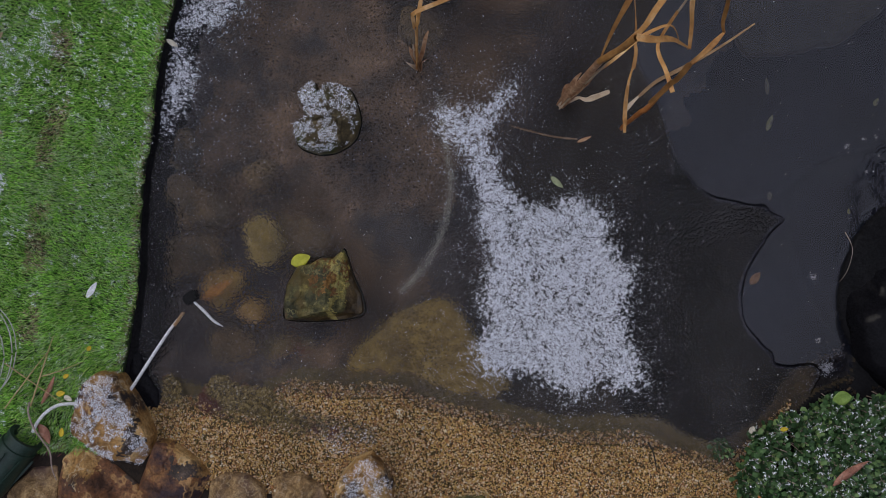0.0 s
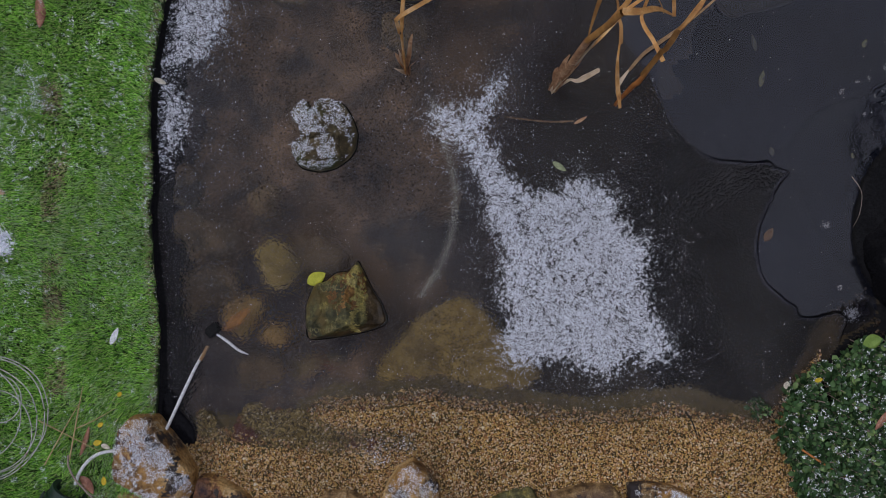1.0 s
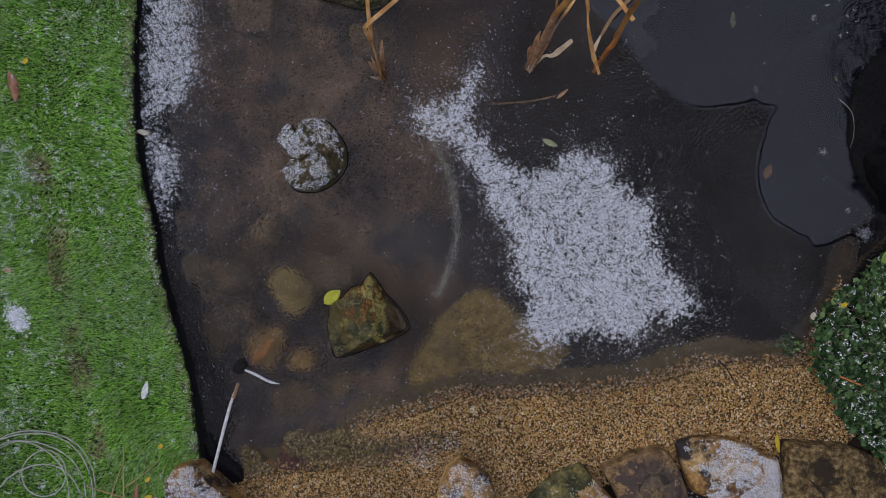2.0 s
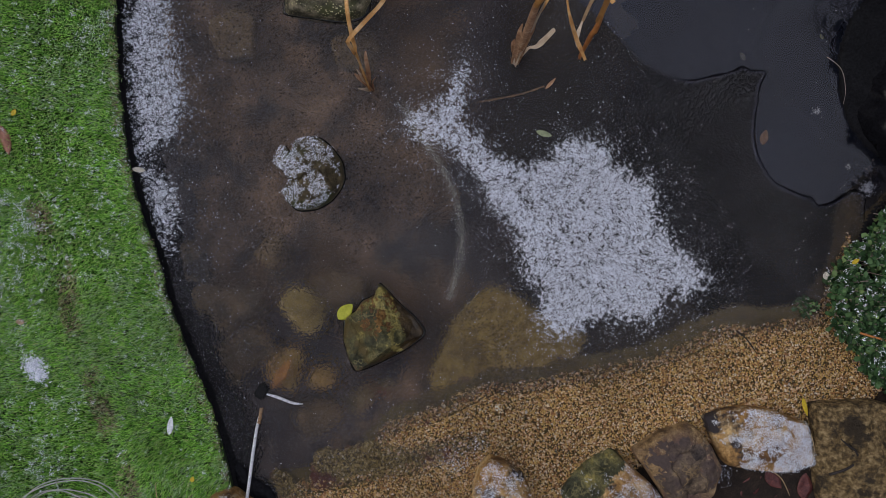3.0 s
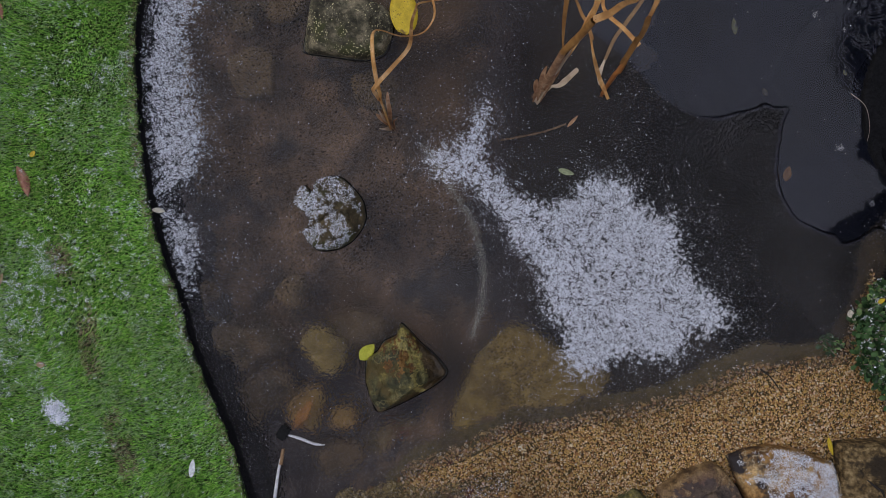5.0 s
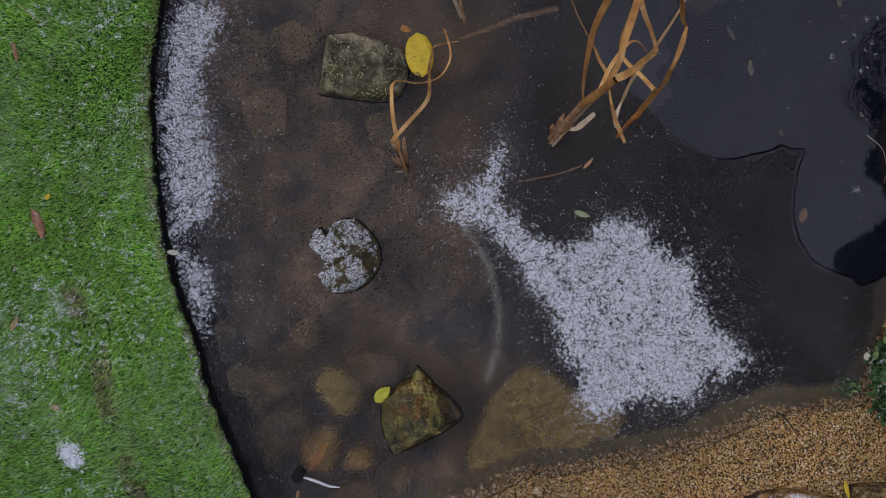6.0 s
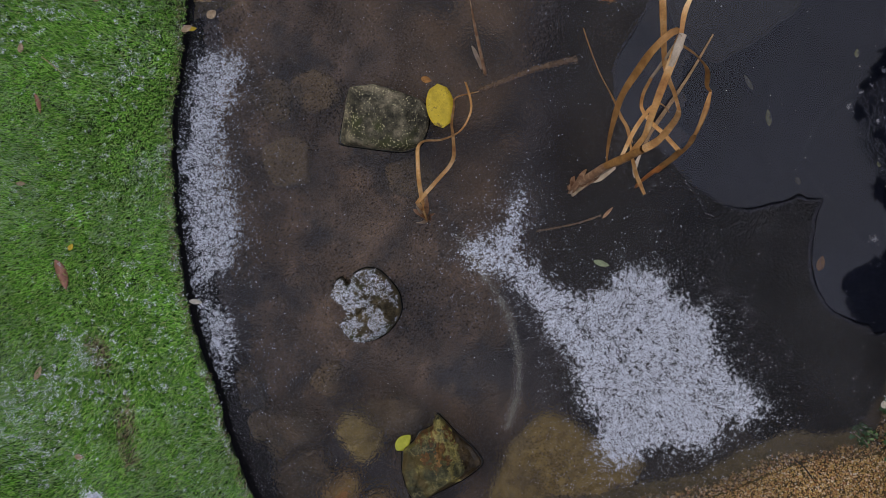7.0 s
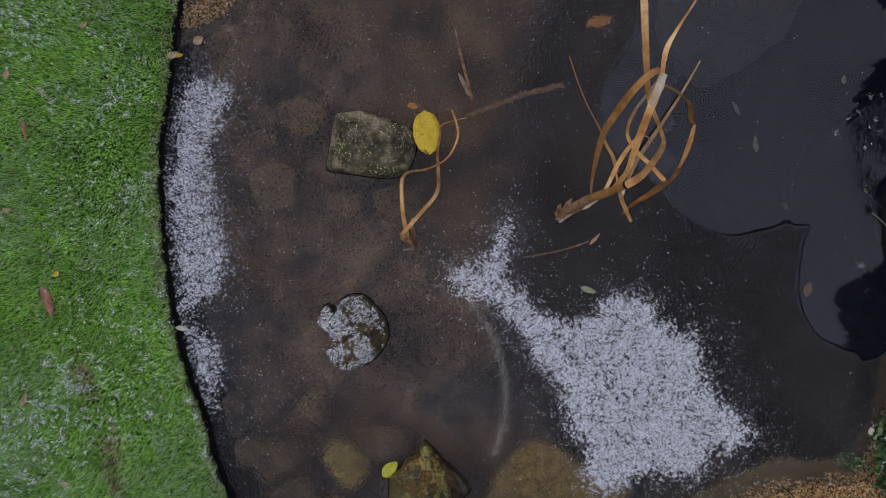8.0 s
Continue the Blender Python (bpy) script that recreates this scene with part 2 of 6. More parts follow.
def mesh_of(name, verts, faces, mats, index=None, smooth=True):
    """A mesh from arrays; faces all of one size."""
    v, f = np.asarray(verts, np.float32), np.asarray(faces, np.int32)
    me = bpy.data.meshes.new(name)
    me.vertices.add(len(v)), me.loops.add(f.size), me.polygons.add(len(f))
    me.vertices.foreach_set("co", v.ravel())
    me.loops.foreach_set("vertex_index", f.ravel())
    me.polygons.foreach_set("loop_start", np.arange(0, f.size, f.shape[1], dtype=np.int32))
    if index is not None:
        me.polygons.foreach_set("material_index", np.asarray(index, np.int32))
    me.polygons.foreach_set("use_smooth", np.full(len(f), smooth))
    me.update(calc_edges=True)
    for m in mats if isinstance(mats, (list, tuple)) else [mats]:
        me.materials.append(m)
    return me


def add(name, me, parent=None, label=""):
    ob = new(name, me)
    ob.parent = parent
    return tagged(ob, label)


def thing(name, label, category, group=""):
    """An empty at the foot of a thing made of parts."""
    return tagged(new(name), label, category, group)


def many(shape_v, shape_f, pos, scale, turn):
    """Joined copies of one small shape: positions (n,3), scales (n,3), rotations (n,3,3)."""
    k = len(shape_v)
    v = np.einsum("nij,nkj->nki", turn, shape_v[None] * scale[:, None, :]) + pos[:, None, :]
    f = shape_f[None] + (np.arange(len(pos)) * k)[:, None, None]
    return v.reshape(-1, 3), f.reshape(-1, shape_f.shape[1])


def turns(n, tilt=math.pi):
    """Random rotations: any heading, leaning by up to tilt."""
    a, b, c = rng.random(n) * 2 * np.pi, (rng.random(n) * 2 - 1) * tilt, rng.random(n) * 2 * np.pi

    def rz(t):
        m = np.zeros((n, 3, 3))
        m[:, 0, 0], m[:, 0, 1], m[:, 1, 0], m[:, 1, 1], m[:, 2, 2] = np.cos(t), -np.sin(t), np.sin(t), np.cos(t), 1
        return m
    x = np.zeros((n, 3, 3))
    x[:, 0, 0], x[:, 1, 1], x[:, 1, 2], x[:, 2, 1], x[:, 2, 2] = 1, np.cos(b), -np.sin(b), np.sin(b), np.cos(b)
    return rz(a) @ x @ rz(c)


OCT_V = np.array([(1, 0, 0), (-1, 0.15, 0), (0, 1, 0.1), (0.1, -1, 0), (0, 0, 1), (0, 0.1, -1)], float)
OCT_F = np.array([(0, 2, 4), (2, 1, 4), (1, 3, 4), (3, 0, 4), (2, 0, 5), (1, 2, 5), (3, 1, 5), (0, 3, 5)])
# a snow crystal: a bent ragged chip
STAR_V = np.array([(1, 0.1, 0.15), (-0.9, 0.2, -0.1), (0.1, 0.75, 0.2), (-0.1, -0.7, 0.15)], float)
STAR_F = np.array([(0, 2, 1), (0, 1, 3)])
_bm = bmesh.new()
bmesh.ops.create_icosphere(_bm, subdivisions=1, radius=1.0)
ICO_V, ICO_F = np.array([v.co[:] for v in _bm.verts]), np.array([[v.index for v in f.verts] for f in _bm.faces])
_bm.free()


def snow_grains(name, label, x, y, z, size=0.0035, lumps=0.12, each=2, mat=None):
    """Snow crystals and crumbs in small clusters round the given places, joined."""
    x, y, z = (np.repeat(q, each) for q in (x, y, z))
    n = len(x)
    x, y = x + rng.normal(0, size * 1.05, n), y + rng.normal(0, size * 1.05, n)
    s = size * (0.45 + rng.random(n) ** 2 * 1.2)
    half = rng.random(n) < lumps
    pos = np.stack([x, y, z + s * (0.2 + 0.5 * rng.random(n))], 1)
    v1, f1 = many(OCT_V, OCT_F, pos[half], np.stack([s, s * (0.5 + 0.5 * rng.random(n)), s * 0.6], 1)[half] * 0.8, turns(half.sum()))
    v2, f2 = many(STAR_V, STAR_F, pos[~half], np.stack([s * rng.uniform(0.7, 1.5, n), s * rng.uniform(0.5, 1.2, n), s], 1)[~half] * 1.1, turns((~half).sum(), 0.8))
    me = mesh_of(name, np.vstack([v1, v2]), np.vstack([f1, f2 + len(v1)]), mat or M_SNOW, smooth=False)
    ob = add(name, me)
    return tagged(ob, label, "snow", kind="stuff")


def sweep(path, width, thick, sides=6, twist=0.0, n=40, taper=None, crease=0.0):
    """A blade or tube along a rounded path: widths across, thickness, twist in radians along it. Returns verts, quads."""
    p = smooth_line(path, n, False)
    t = np.gradient(p, axis=0)
    t /= np.linalg.norm(t, axis=1)[:, None] + 1e-9
    side = np.cross(t, (0, 0, 1.0))
    bad = np.linalg.norm(side, axis=1) < 0.15
    side[bad] = np.cross(t[bad], (1.0, 0.2, 0))
    side /= np.linalg.norm(side, axis=1)[:, None] + 1e-9
    for i in range(1, n):
        if side[i] @ side[i - 1] < 0:
            side[i] = -side[i]
    up = np.cross(side, t)
    u = np.linspace(0, 1, n)
    w = width * (np.ones(n) if taper is None else np.interp(u, *zip(*taper)))
    if crease:
        w = w * (0.86 + 0.28 * field(u * 3 + p[0, 0] * 9, p[:, 1], 3.0, 3))
    h = np.minimum(thick, w)
    a = np.linspace(0, 2 * np.pi, sides, endpoint=False)
    tw = twist(u) if callable(twist) else twist * u
    s2 = side * np.cos(tw)[:, None] + up * np.sin(tw)[:, None]
    u2 = -side * np.sin(tw)[:, None] + up * np.cos(tw)[:, None]
    v = p[:, None] + np.cos(a)[None, :, None] * (s2 * w[:, None] / 2)[:, None] + np.sin(a)[None, :, None] * (u2 * h[:, None] / 2)[:, None]
    v = v + np.abs(np.cos(a))[None, :, None] * (u2 * w[:, None] * crease)[:, None]
    v = v.reshape(-1, 3)
    f = [(i * sides + j, i * sides + (j + 1) % sides, (i + 1) * sides + (j + 1) % sides, (i + 1) * sides + j) for i in range(n - 1) for j in range(sides)]
    return v, np.array(f)


def strand(name, path, width, thick, mat, parent, label="", sides=6, twist=0.0, n=40, taper=None):
    flat = name in ("blade", "sheath")
    v, f = sweep(path, width * (0.74 if name == "blade" else 0.86), thick * (0.55 if flat else 1.0), 8 if flat else sides, twist, n, taper, 0.26 if flat else 0.0)
    return add(name, mesh_of(name, v, f, mat), parent, label)


# ---- the plan ----
LAWN_EDGE = smooth_line([(-0.261, 1.519), (-0.369, 1.338), (-0.427, 1.265), (-0.459, 1.197), (-0.509, 1.121), (-0.568, 1.032), (-0.621, 0.924), (-0.667, 0.812), (-0.706, 0.696), (-0.741, 0.579), (-0.766, 0.457)] + [(-0.780, 0.302), (-0.799, 0.212), (-0.808, 0.092), (-0.819, -0.089), (-0.837, -0.239), (-0.856, -0.337), (-0.871, -0.420), (-0.894, -0.540)], 90, False)
BEACH = smooth_line([(-0.884, -0.416), (-0.775, -0.428), (-0.693, -0.436), (-0.587, -0.462), (-0.470, -0.493), (-0.320, -0.519), (-0.190, -0.526), (-0.172, -0.500), (-0.200, -0.474), (-0.319, -0.447), (-0.430, -0.410), (-0.398, -0.389), (-0.277, -0.407), (-0.181, -0.401), (-0.118, -0.402), (-0.060, -0.429), (0.101, -0.472), (0.223, -0.506), (0.360, -0.527), (0.544, -0.536), (0.635, -0.571), (0.773, -0.602), (0.849, -0.548), (0.918, -0.480), (0.987, -0.403), (1.094, -0.353)], 110, False)
RIGHT = smooth_line([(1.094, -0.353), (1.112, -0.289), (1.078, -0.212), (1.066, -0.121), (1.094, -0.014), (1.155, 0.086), (1.277, 0.154), (1.552, 0.185)], 30, False)
POND = np.vstack([LAWN_EDGE, BEACH[1:], RIGHT[1:], np.array([(1.9, 0.9), (1.7, 1.7), (0.6, 2.0), (-0.45, 1.75)])])
LAWN = np.vstack([LAWN_EDGE, np.array([(-1.014, -0.533), (-1.167, -0.548), (-1.503, -0.594), (-3.489, -1.007)]), np.array([(-3.9, -1.0), (-3.9, 4.0), (-0.5, 4.0)])])


GRAVEL_END = smooth_line([(-0.808, -0.457), (-0.777, -0.510), (-0.678, -0.571), (-0.617, -0.622), (-0.464, -0.628), (-0.281, -0.658), (-0.220, -0.640)] + [(-0.140, -0.698), (-0.068, -0.740), (0.103, -0.702), (0.163, -0.717), (0.327, -0.726), (0.371, -0.740), (0.497, -0.760), (0.641, -0.811), (0.770, -0.821)], 60, False)
GRAVEL = np.vstack([BEACH[2:-14], GRAVEL_END[::-1]])
GRAVEL_EAST = np.array([(0.60, -0.56), (0.77, -0.60), (0.84, -0.60), (0.86, -0.80), (0.78, -0.84), (0.64, -0.78)])


MAT = smooth_line([(-0.634, -0.347), (-0.519, -0.363), (-0.405, -0.395), (-0.286, -0.405), (-0.20, -0.43), (-0.165, -0.50), (-0.19, -0.53), (-0.301, -0.53), (-0.452, -0.505), (-0.650, -0.45)], 60)
MAT_PATCH = smooth_line([(-0.75, -0.352), (-0.71, -0.369), (-0.713, -0.43), (-0.76, -0.42)], 24)


def pool_part(x, y):
    """1 where the deep pool is, 0 on the brown shelf."""
    return np.clip((x - 0.02 + 0.25 * (field(x, y, 2.0) - 0.5) - 0.22 * np.clip(y - 0.3, -0.6, 0) - 0.62 * np.clip(y - 0.25, 0, 1)) / 0.35, 0, 1)


def ground_height(x, y):
    dl, db, dr = away(LAWN_EDGE, x, y), away(BEACH, x, y), away(RIGHT, x, y)
    wet = inside(POND, x, y)
    pool = pool_part(x, y)
    shelf = 0.11 + 0.04 * field(x, y, 5.0) + 0.32 * pool * pool * (3 - 2 * pool)
    depth = np.minimum(np.minimum(0.02 + 2.2 * dl, 0.004 + 0.36 * db + 0.9 * db * db), np.minimum(0.03 + 3.0 * dr, shelf))
    dc = np.hypot(x - CORNER[0], y - CORNER[1])
    depth = np.minimum(depth, 0.003 + 0.30 * np.maximum(dc - 0.14, 0))
    bank = np.minimum(0.22 * np.minimum(db, dr), 0.03) + 0.006 * field(x, y, 9.0)
    z = np.where(wet, -depth + 0.01 * (field(x, y, 14.0) - 0.5), bank)
    return np.where(inside(LAWN, x, y), 0.008, z)


# ---- ground: one sheet to the horizon with the pond sunk into it ----
def ground():
    def axis(lo, hi, step, fine):
        fine_lo, fine_hi = fine
        mid = np.concatenate([np.arange(lo, fine_lo, step), np.arange(fine_lo, fine_hi, step / 2), np.arange(fine_hi, hi, step)])
        out = np.array([0.05, 0.15, 0.4, 1, 3, 8, 25, 80, 250])
        return np.concatenate([lo - out[::-1], mid, hi + out])
    xs, ys = axis(-1.75, 2.1, 0.0125, (0.6, 1.25)), axis(-1.15, 2.1, 0.0125, (-0.6, -0.15))
    gx, gy = np.meshgrid(xs, ys)
    z = ground_height(gx.ravel(), gy.ravel())
    v = np.stack([gx.ravel(), gy.ravel(), z], 1)
    nx, ny = len(xs), len(ys)
    i, j = np.meshgrid(np.arange(nx - 1), np.arange(ny - 1))
    a = (j * nx + i).ravel()
    f = np.stack([a, a + 1, a + nx + 1, a + nx], 1)
    c = v[f].mean(1)
    wet, db, dl = inside(POND, c[:, 0], c[:, 1]), away(BEACH, c[:, 0], c[:, 1]), away(LAWN_EDGE, c[:, 0], c[:, 1])
    wob = 0.05 * (field(c[:, 0], c[:, 1], 7.0) - 0.5)
    kind = np.full(len(f), 3)
    kind[wet] = 0
    deep = pool_part(c[:, 0], c[:, 1]) + 0.7 * (field(c[:, 0], c[:, 1], 9.0, 4) - 0.5)
    kind[wet & (deep > 0.24)] = 6
    kind[wet & (deep > 0.56)] = 1
    kind[(kind == 1) & (c[:, 0] + 5 * wob - 0.6 * np.clip(c[:, 1], 0, 1) > 0.46)] = 4
    near = (db + wob < 0.07) & (c[:, 0] > -0.9)
    kind[near & (c[:, 1] > -1.2) & ~inside(LAWN, c[:, 0], c[:, 1]) & (db < 0.45)] = 2
    kind[~wet & inside(GRAVEL, c[:, 0], c[:, 1])] = 2
    kind[wet & (dl + wob < 0.045)] = 4
    kind[wet & (np.hypot(c[:, 0] - CORNER[0], c[:, 1] - CORNER[1]) + 3 * wob < 0.17)] = 2
    kind[(away(RIGHT, c[:, 0], c[:, 1]) + 3 * wob < 0.12) & (db + wob > 0.10)] = 4
    kind[~wet & (away(RIGHT, c[:, 0], c[:, 1]) < 0.25) & ~inside(GRAVEL, c[:, 0], c[:, 1])] = 4
    muddy = np.hypot(c[:, 0] - AMBER[0], 0.8 * (c[:, 1] - AMBER[1])) + 0.16 * (field(c[:, 0], c[:, 1], 16.0, 4, 7.0) - 0.5)
    kind[(kind != 0) & (kind != 1) & (kind != 4) & (muddy < 0.13)] = 5
    kind[wet & (kind == 2) & (c[:, 0] + 3 * wob > 0.77) & (c[:, 1] < 0)] = 5
    gap = np.exp(-((c[:, 0] - DARK[0]) / 0.32) ** 2 - ((c[:, 1] - DARK[1]) / 0.22) ** 2) + 1.1 * (field(c[:, 0], c[:, 1], 8.0, 3, 4.0) - 0.5)
    kind[(kind == 0) & ((gap > 0.42) | (dl + 2 * wob < 0.085))] = 6
    me = mesh_of("ground", v, f, [M_SILT, M_MUD, M_SAND, M_SOIL, M_LINER, M_AMBER, M_DARKSILT], kind)
    return tagged(add("ground", me), "garden ground with a shallow silted pond basin", "ground", kind="structure")


ground()


# ---- ice sheet and open water ----
HOLE = [(0.835, 0.880), (0.776, 0.807), (0.703, 0.741), (0.585, 0.662), (0.547, 0.595), (0.531, 0.518)] + [(0.593, 0.376), (0.613, 0.307), (0.643, 0.231), (0.712, 0.151), (0.788, 0.127), (0.846, 0.116), (0.874, 0.115), (0.883, 0.098), (0.920, 0.081), (0.889, 0.055), (0.865, 0.014), (0.842, -0.021), (0.811, -0.082), (0.806, -0.151), (0.819, -0.205), (0.857, -0.255), (0.889, -0.286), (0.898, -0.313), (0.941, -0.319), (0.999, -0.315), (1.017, -0.338), (1.002, -0.373), (0.979, -0.426), (0.910, -0.548)]


def slab(name, outline, top, thick, mat):
    """A flat sheet with a rim."""
    n = len(outline)
    me = bpy.data.meshes.new(name)
    v = [(x, y, top) for x, y in outline] + [(x, y, top - thick) for x, y in outline]
    me.from_pydata(v, [], [tuple(range(n))] + [(i, i + n, (i + 1) % n + n, (i + 1) % n) for i in range(n)])
    me.update()
    if me.polygons[0].normal.z < 0:
        me.flip_normals()
    me.materials.append(mat)
    return me


edge = smooth_line(HOLE, 420, False)
edge += 0.007 * np.stack([field(edge[:, 0], edge[:, 1], 60.0, 3) - 0.5, field(edge[:, 1], edge[:, 0], 60.0, 3, 9.0) - 0.5], 1)
ice_outline = np.vstack([edge, np.array([(0.9, -0.72), (-1.1, -0.72), (-1.4, 0.3), (-1.2, 2.2), (0.5, 2.2)])])
ice_outline = ice_outline[::-1]


def ice_mesh():
    n = len(edge)
    t = np.gradient(edge, axis=0)
    out = np.stack([-t[:, 1], t[:, 0]], 1) / (np.linalg.norm(t, axis=1)[:, None] + 1e-9)
    thin_out = np.clip((edge[:, 1] - 0.12) / 0.06, 0, 1) * np.clip((0.86 - edge[:, 0]) / 0.06, 0, 1)
    wide = ((0.5 + 0.9 * field(edge[:, 0], edge[:, 1], 30.0, 3, 2.0)) * (1 - 0.72 * thin_out))[:, None]
    mid, low = edge + out * 0.0034 * wide, edge + out * 0.0072 * wide
    far = [(0.9, -0.72), (-1.1, -0.72), (-1.4, 0.3), (-1.2, 2.2), (0.5, 2.2)]
    v = [(*p, 0.0) for p in edge] + [(*p, 0.0) for p in far] + [(*p, -0.0025) for p in mid] + [(*p, -0.0068) for p in low]
    k, q = n + len(far), n + len(far) + n
    me = bpy.data.meshes.new("ice_sheet")
    me.from_pydata(v, [], [tuple(range(k))[::-1]] + [(i + 1, i, k + i, k + i + 1)[::-1] for i in range(n - 1)] + [(k + i + 1, k + i, q + i, q + i + 1)[::-1] for i in range(n - 1)])
    me.update()
    if me.polygons[0].normal.z < 0:
        me.flip_normals()
    me.materials.append(M_ICE), me.materials.append(M_RIM)
    for p in me.polygons[1:]:
        p.material_index = 1
    return me


ice = add("ice_sheet", ice_mesh())
tagged(ice, "thin melting sheet of dark pitted ice on the pond", "ice", kind="structure")
ice.visible_shadow = False
_t = np.gradient(edge, axis=0)
water_outline = np.vstack([edge - 0.0060 * np.stack([-_t[:, 1], _t[:, 0]], 1) / (np.linalg.norm(_t, axis=1)[:, None] + 1e-9), np.array([(1.2, -0.6), (2.3, -0.3), (2.3, 2.2), (0.5, 2.2)])])[::-1]
water = add("water", slab("water", water_outline, -0.006, 0.001, M_WATER))
tagged(water, "open dark pond water beside the ice edge", "water", kind="structure")
water.visible_shadow = False


# ---- lawn ----
def lawn():
    me = slab("lawn_base", LAWN[::-1], 0.026, 0.05, M_TURF)
    base = tagged(add("lawn", me), "artificial green turf with a dusting of snow", "lawn", kind="structure")
    n = 410000
    x, y = rng.uniform(-1.45, -0.25, n), rng.uniform(-0.70, 1.60, n)
    dl = away(LAWN_EDGE, x, y)
    far_n = 26000
    fx, fy = rng.uniform(-3.85, -0.3, far_n), rng.uniform(-1.0, 3.95, far_n)
    far = inside(LAWN, fx, fy) & ((fx < -1.45) | (fy > 1.60) | (fy < -0.70))
    keep = (inside(LAWN, x, y) & (dl < 1.1)) | ((dl < 0.002 + 0.020 * (field(x, y, 30.0, 3, 2.0) - 0.25)) & (y > -0.38))
    x, y, dl = x[keep], y[keep], dl[keep]
    seam = away(np.array([(-0.999, 0.674), (-1.017, 0.368), (-1.045, 0.276), (-1.083, -0.060), (-1.106, -0.273)]), x, y)
    thin = (seam < 0.022 * (field(x, y, 20.0, 3, 1.0) - 0.2)) & (rng.random(len(x)) < 0.22)
    x, y, dl, seam = x[~thin], y[~thin], dl[~thin], seam[~thin]
    near_n = len(x)
    x, y = np.concatenate([x, fx[far]]), np.concatenate([y, fy[far]])
    dl, seam = np.concatenate([dl, np.full(far.sum(), 9.0)]), np.concatenate([seam, np.full(far.sum(), 9.0)])
    n = len(x)
    big = np.where(np.arange(n) < near_n, 1.0, 2.6)
    flow = 2 * np.pi * field(x, y, 3.0, 2) + rng.normal(0, 1.0, n)
    reach = rng.uniform(0.004, 0.015, n)
    high = rng.uniform(0.008, 0.021, n) * (1 - 0.35 * np.exp(-(seam / 0.03) ** 2))
    w, reach = rng.uniform(0.00045, 0.0010, n) * big ** 2, reach * big
    dx, dy = np.cos(flow), np.sin(flow)
    px, py = -dy * w, dx * w
    z0 = rng.uniform(0.026, 0.034, n)
    v = np.empty((n, 4, 3))
    v[:, 0] = np.stack([x, y, z0], 1)
    v[:, 1] = np.stack([x - px + dx * reach * 0.4, y - py + dy * reach * 0.4, z0 + high * 0.75], 1)
    v[:, 2] = np.stack([x + px + dx * reach * 0.4, y + py + dy * reach * 0.4, z0 + high * 0.75], 1)
    v[:, 3] = np.stack([x + dx * reach, y + dy * reach, z0 + high], 1)
    f = np.array([(0, 2, 1), (1, 2, 3)])[None] + (np.arange(n) * 4)[:, None, None]
    dry = (seam < 0.028) & (rng.random(n) < np.clip(3.4 * field(x, y, 11.0, 3, 3.0) - 1.45, 0, 0.6))
    dry |= (dl < 0.012) & (rng.random(n) < 0.3)
    rime = ~dry & (rng.random(n) < np.clip(1.5 * (field(x, y, 4.0, 3, 11.0) - 0.38) + 1.2 * (field(x, y, 45.0, 2, 12.0) - 0.5), 0.03, 0.42))
    me = mesh_of("grass", v.reshape(-1, 3), f.reshape(-1, 3), [M_GRASS, M_DRY, M_RIME], np.repeat(dry + 2 * rime, 2))
    tagged(add("grass", me), "short bright green artificial grass blades", "grass", kind="stuff")
    n = 70000
    x, y = rng.uniform(-1.6, -0.5, n), rng.uniform(-0.7, 1.6, n)
    k = inside(LAWN, x, y) & (0.3 * field(x, y, 4.0, 2) + 0.6 * field(x, y, 70.0, 2, 6.0) + 0.35 * rng.random(n) > 0.82)
    x, y = x[k], y[k]
    x, y = np.repeat(x, 6) + rng.normal(0, 0.0028, 6 * len(x)), np.repeat(y, 6) + rng.normal(0, 0.0028, 6 * len(y))
    e = LAWN_EDGE[rng.integers(3, 80, 110)]
    x, y = np.concatenate([x, np.repeat(e[:, 0], 5) + rng.normal(0, 0.006, 550)]), np.concatenate([y, np.repeat(e[:, 1], 5) + rng.normal(0, 0.010, 550)])
    snow_grains("snow_on_lawn", "scattered wet snow grains on the turf", x, y, 0.040 + rng.random(len(x)) * 0.013, 0.0011)


lawn()


